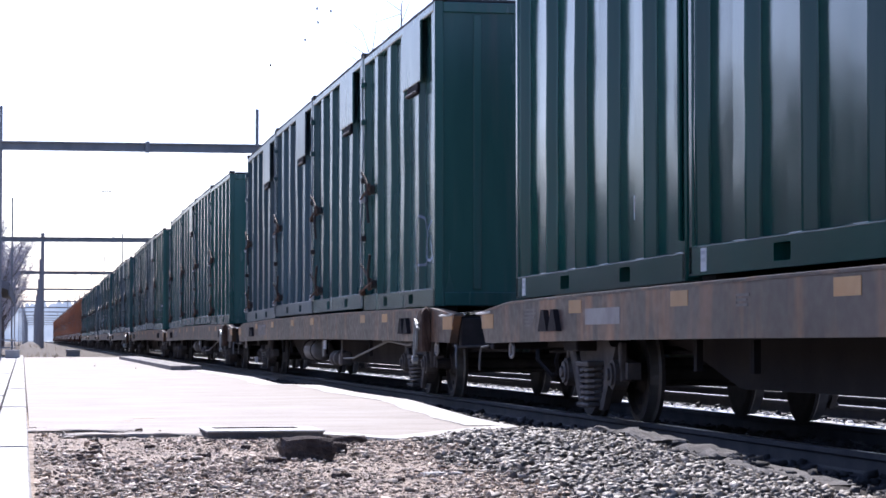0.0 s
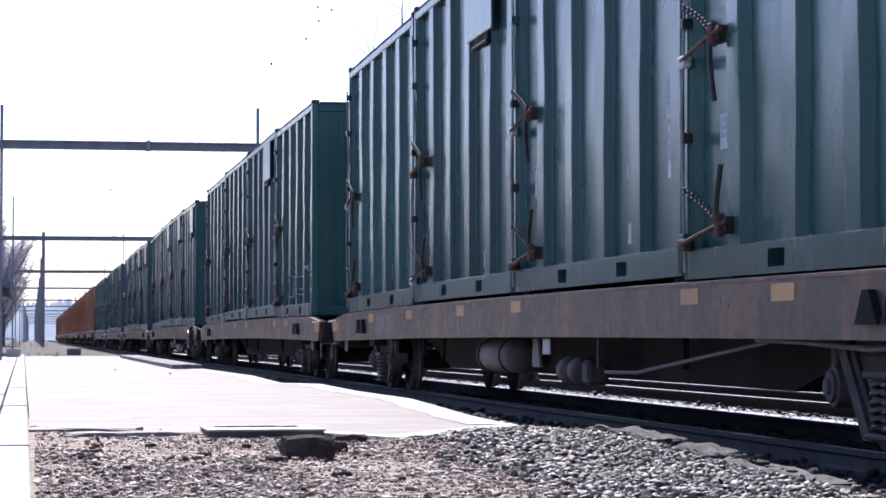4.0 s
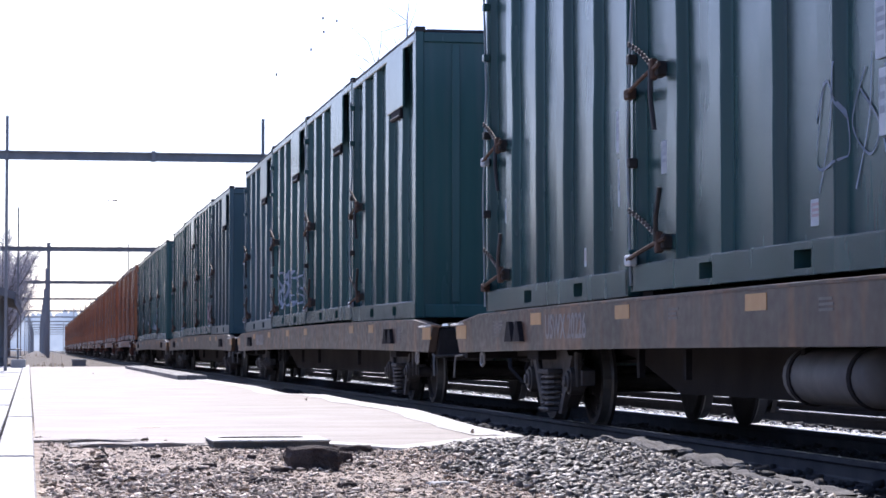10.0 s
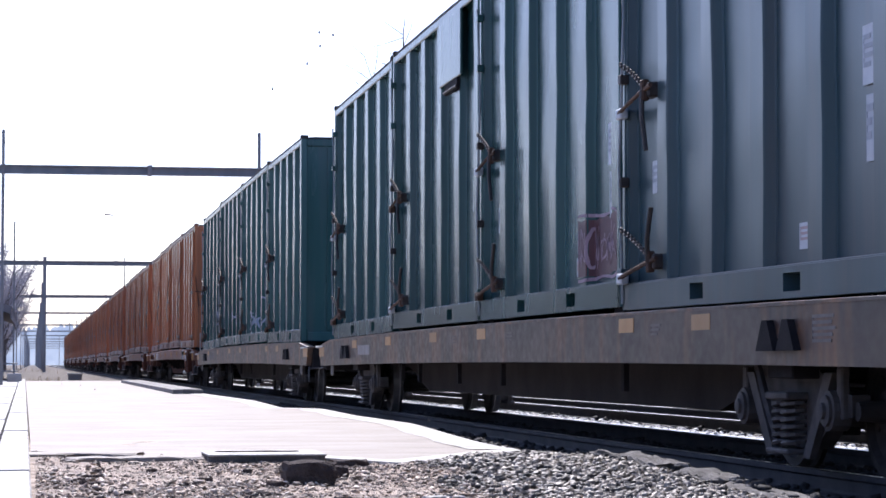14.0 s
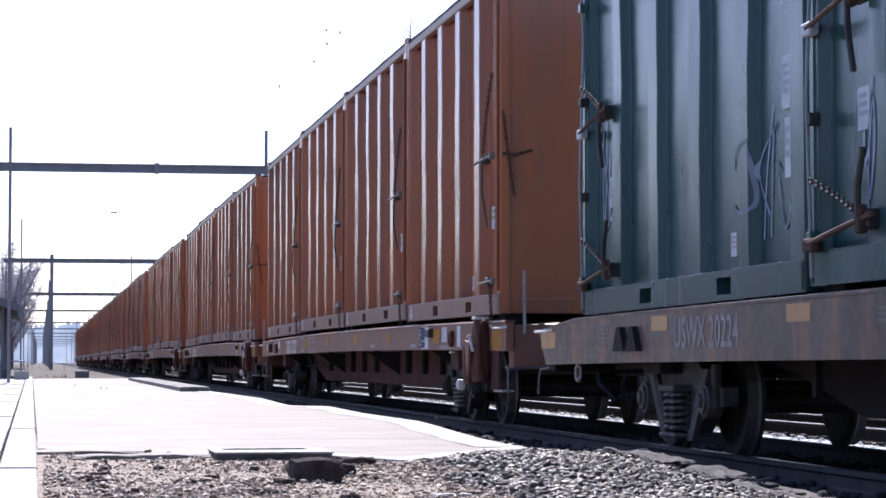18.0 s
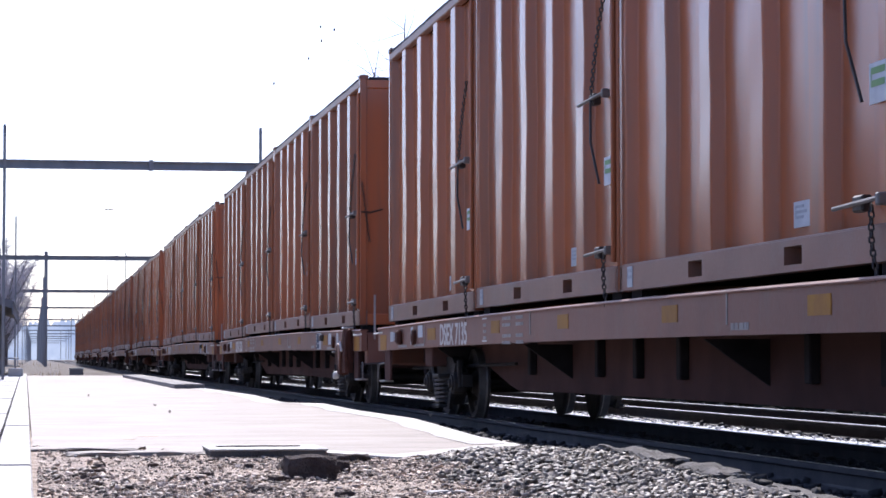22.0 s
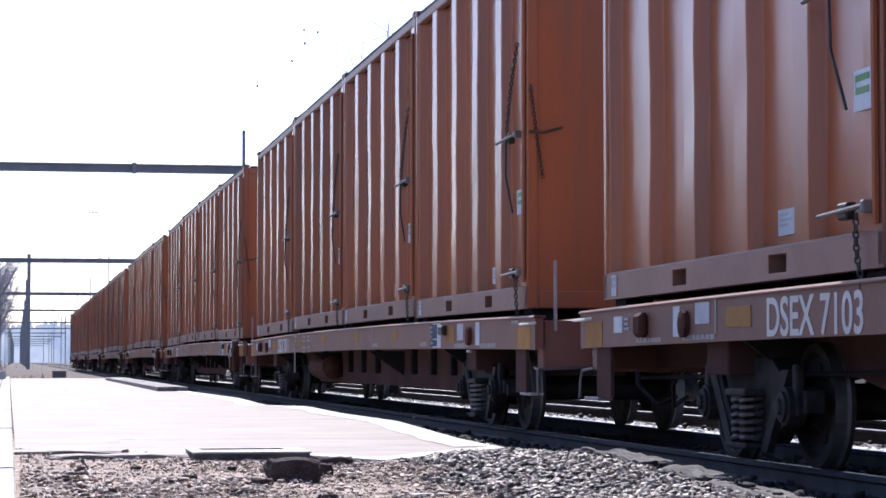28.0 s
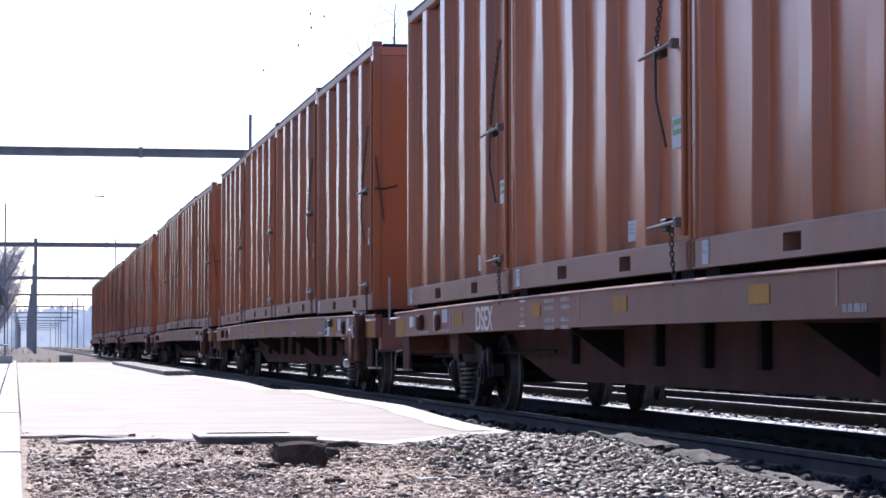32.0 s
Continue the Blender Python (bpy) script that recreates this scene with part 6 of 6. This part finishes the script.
def build_train():
    for i in range(8):
        y0 = FIRST_GAP - PITCH_OLD / 2 + i * PITCH_OLD
        w = flat_wagon_old(OLD_TEXT[i], i in (1, 2, 4), i == 4)
        add_wheels(w, y0, 10.06 * LENGTHEN)
        movers.append((w, y0, RAIL_Z, 0))
        made = load(OLD_MIX[i], y0, L_OLD, 6.28, RAIL_Z + 1.19, 0.045)
        for k, (slot, letters, ya, yb, za, zb, width) in enumerate(TAGS.get(i, ())):
            scrawl(made[slot], L_OLD, ya, yb, za, zb, letters, i * 10 + slot + 31 * k, width)
            made[slot]["label"] = "teal corrugated waste container sprayed with pale graffiti"
        if i == 6:                        # a dark red painted field with pink outlines
            painted_field(made[2], L_OLD, -2.98, -1.42, 0.30, 0.80, M_TAG_RED, "dark red painted graffiti field")
            stroke(made[2], L_OLD, [(-1.42, 0.30), (-1.42, 0.80), (-2.2, 0.82), (-2.98, 0.80), (-2.98, 0.30), (-2.2, 0.29)], 0.035, M_TAG_PINK, True)
            scrawl(made[2], L_OLD, -1.5, -2.05, 0.36, 0.74, 5, 91, 0.03, M_TAG_PINK)
            scrawl(made[2], L_OLD, -2.5, -2.92, 0.36, 0.74, 4, 92, 0.03, M_TAG_PINK)
            scrawl(made[2], L_OLD, -2.1, -2.45, 0.42, 0.66, 2, 93, 0.03, M_TAG_PINK)
            made[2]["label"] = "teal corrugated waste container with a dark red graffiti field"
        if i == 7:                        # a sprayed wheel with spokes
            ring = [(0.79 + 0.28 * math.cos(a), 0.50 + 0.19 * math.sin(a)) for a in (0, 0.8, 1.6, 2.4, 3.1, 3.9, 4.7, 5.5)]
            stroke(made[2], L_OLD, ring, 0.045, closed=True)
            for a in (0.3, 1.35, 2.4):
                dy, dz = 0.36 * math.cos(a), 0.25 * math.sin(a)
                stroke(made[2], L_OLD, [(0.79 - dy, 0.50 - dz), (0.79, 0.50), (0.79 + dy, 0.50 + dz)], 0.03)
    for i in range(11):
        y0 = FIRST_GAP + 7 * PITCH_OLD + PITCH_NEW / 2 + i * PITCH_NEW + RED_PLAY[i]
        w = flat_wagon_red(RED_TEXT[i], i not in (3, 4), i == 4)
        add_wheels(w, y0, 9.6 * LENGTHEN)
        movers.append((w, y0, RAIL_Z, 0))
        load((C_OR_A, C_OR_B, C_OR_A, C_OR_B) if i % 2 else (C_OR_B, C_OR_A, C_OR_B, C_OR_A), y0, L_NEW, 6.46, RAIL_Z + 1.275, 0.04)


build_train()
for c in (C_TEAL, C_TEAL_H, C_GREY_H, C_GREEN, C_GREEN_H, C_GLOSS, C_OR_A, C_OR_B):     # the patterns themselves are not part of the train
    for o in (*c.children_recursive, c):
        bpy.data.objects.remove(o)


# ---- dry leaves that the wind drives over the paving ----
def dry_leaf(seed):
    """A curled oval leaf with its stalk."""
    rng = random.Random(seed)
    root = thing("dry_leaf", "curled dry brown leaf blowing over the paving", "leaf", "blown leaves")
    bm = B()
    rows = []
    for i in range(9):
        f = i / 8
        w = 0.015 * math.sin(math.pi * (0.06 + 0.9 * f)) + 0.002
        z = 0.025 * (2 * f - 1) ** 2 + 0.004 * math.sin(9 * f + seed)
        rows.append([bm.verts.new((sx * w, (f - 0.5) * 0.06, z + 0.015 * abs(sx))) for sx in (-1, -0.5, 0, 0.5, 1)])
    for r0, r1 in zip(rows, rows[1:]):
        for k in range(4):
            bm.faces.new((r0[k], r0[k + 1], r1[k + 1], r1[k]))
    ex = bmesh.ops.extrude_face_region(bm, geom=list(bm.faces))
    for v in ex["geom"]:
        if isinstance(v, bmesh.types.BMVert):
            v.co.z += 0.002
    bmesh.ops.recalc_face_normals(bm, faces=bm.faces)
    part("blade", bm, M_DRYLEAF, root)
    part("stalk", rod(B(), [(0, -0.028, 0.024), (0.005, -0.045, 0.03), (0.003, -0.06, 0.042)], 0.002, 4), M_DRYLEAF, root)
    return root


LEAF_PATHS = (
    ((0, 2.6, 60), (5, 2.8, 42), (7, 3.12, 30.4), (7.5, 3.64, 32.4), (8, 3.69, 28.1), (8.5, 3.56, 24.6), (9, 3.33, 21.4), (9.5, 3.83, 22.2), (11.5, 3.3, 9.0), (32, 3.3, 9.0)),
    ((0, 1.7, 66), (6, 1.9, 44), (7.5, 2.19, 36.8), (8, 2.7, 36.9), (9, 3.16, 33.8), (9.5, 3.58, 34.3), (11, 4.0, 30.0), (12.5, 4.9, 29.0), (32, 4.9, 29.0)),
    ((0, 1.6, 90), (18, 1.7, 62), (22, 1.82, 36.1), (22.5, 1.86, 29.0), (23, 1.9, 28.5), (23.5, 1.63, 26.3), (24, 1.73, 25.1), (24.5, 1.55, 23.0), (25, 1.33, 21.1), (26.9, 0.9, 9.0), (32, 0.9, 9.0)),
    ((0, 1.5, 94), (19, 1.6, 58), (22.5, 1.8, 29.3), (23, 1.71, 28.2), (23.5, 1.52, 27.0), (24, 1.71, 28.8), (24.5, 1.94, 24.3), (25, 1.94, 20.6), (26.8, 2.1, 9.0), (32, 2.1, 9.0)),
    ((0, 0.9, 98), (20, 1.0, 60), (23.5, 1.12, 32.4), (24, 1.26, 29.2), (24.5, 1.59, 31.1), (25, 1.77, 25.2), (25.5, 1.72, 18.7), (26.7, 1.5, 9.0), (32, 1.5, 9.0)))
leaves = [dry_leaf(k + 1) for k in range(len(LEAF_PATHS))]


def surge(t):
    """The train gains a little and falls back as slack runs through its couplings."""
    return float(np.interp(t, (22, 25, 25.5, 27.5), (0.0, 0.27, 0.27, 0.0)))


def motions():
    for k, (leaf, way) in enumerate(zip(leaves, LEAF_PATHS)):
        rows = []
        for j, (t, x, y) in enumerate(way):
            last = j >= len(way) - 2
            z = max(0.0, ground_z(x, y)) + 0.012 if y > 18.9 else ground_z(x, y) + 0.02
            rows.append((t, pose(x, y, z, 0 if last else 25 * math.sin(j * 2.1 + k), 0 if last else 20 * math.cos(j * 1.7), 40 * math.sin(j * 1.3 + k))))
        walk(leaf, rows)
    for ob, y0, z, tilt in movers:
        walk(ob, [(t, pose(TRACK_X, y0 - SPEED * t - surge(t), z, tilt)) for t in (0, 4, 8, 12, 16, 20, 22, 23, 24, 25, 25.5, 26.5, 27.5, 28, 32)])
    step = 1 / FPS
    turn = math.degrees(SPEED / WHEEL_R)
    for w, y0, k in spinners:
        # the wheels turn while they are near enough to be told apart
        t1 = min(CLIP, max(0.0, (y0 + k - 9.0) / SPEED))
        t0 = min(CLIP - 0.2, max(0.0, (y0 + k - 48.0) / SPEED))
        f0, f1 = int(t0 * FPS), int(t1 * FPS)
        ts = [f * step for f in range(f0, max(f1, f0 + 1) + 1)]
        rows = [(t, pose(0, k, WHEEL_R, turn * t)) for t in ts]
        if ts[0] > 0.01:
            rows.insert(0, (0.0, pose(0, k, WHEEL_R, turn * ts[0])))
        if ts[-1] < CLIP - 0.01:
            rows.append((CLIP, pose(0, k, WHEEL_R, turn * ts[-1])))
        walk(w, rows)


motions()
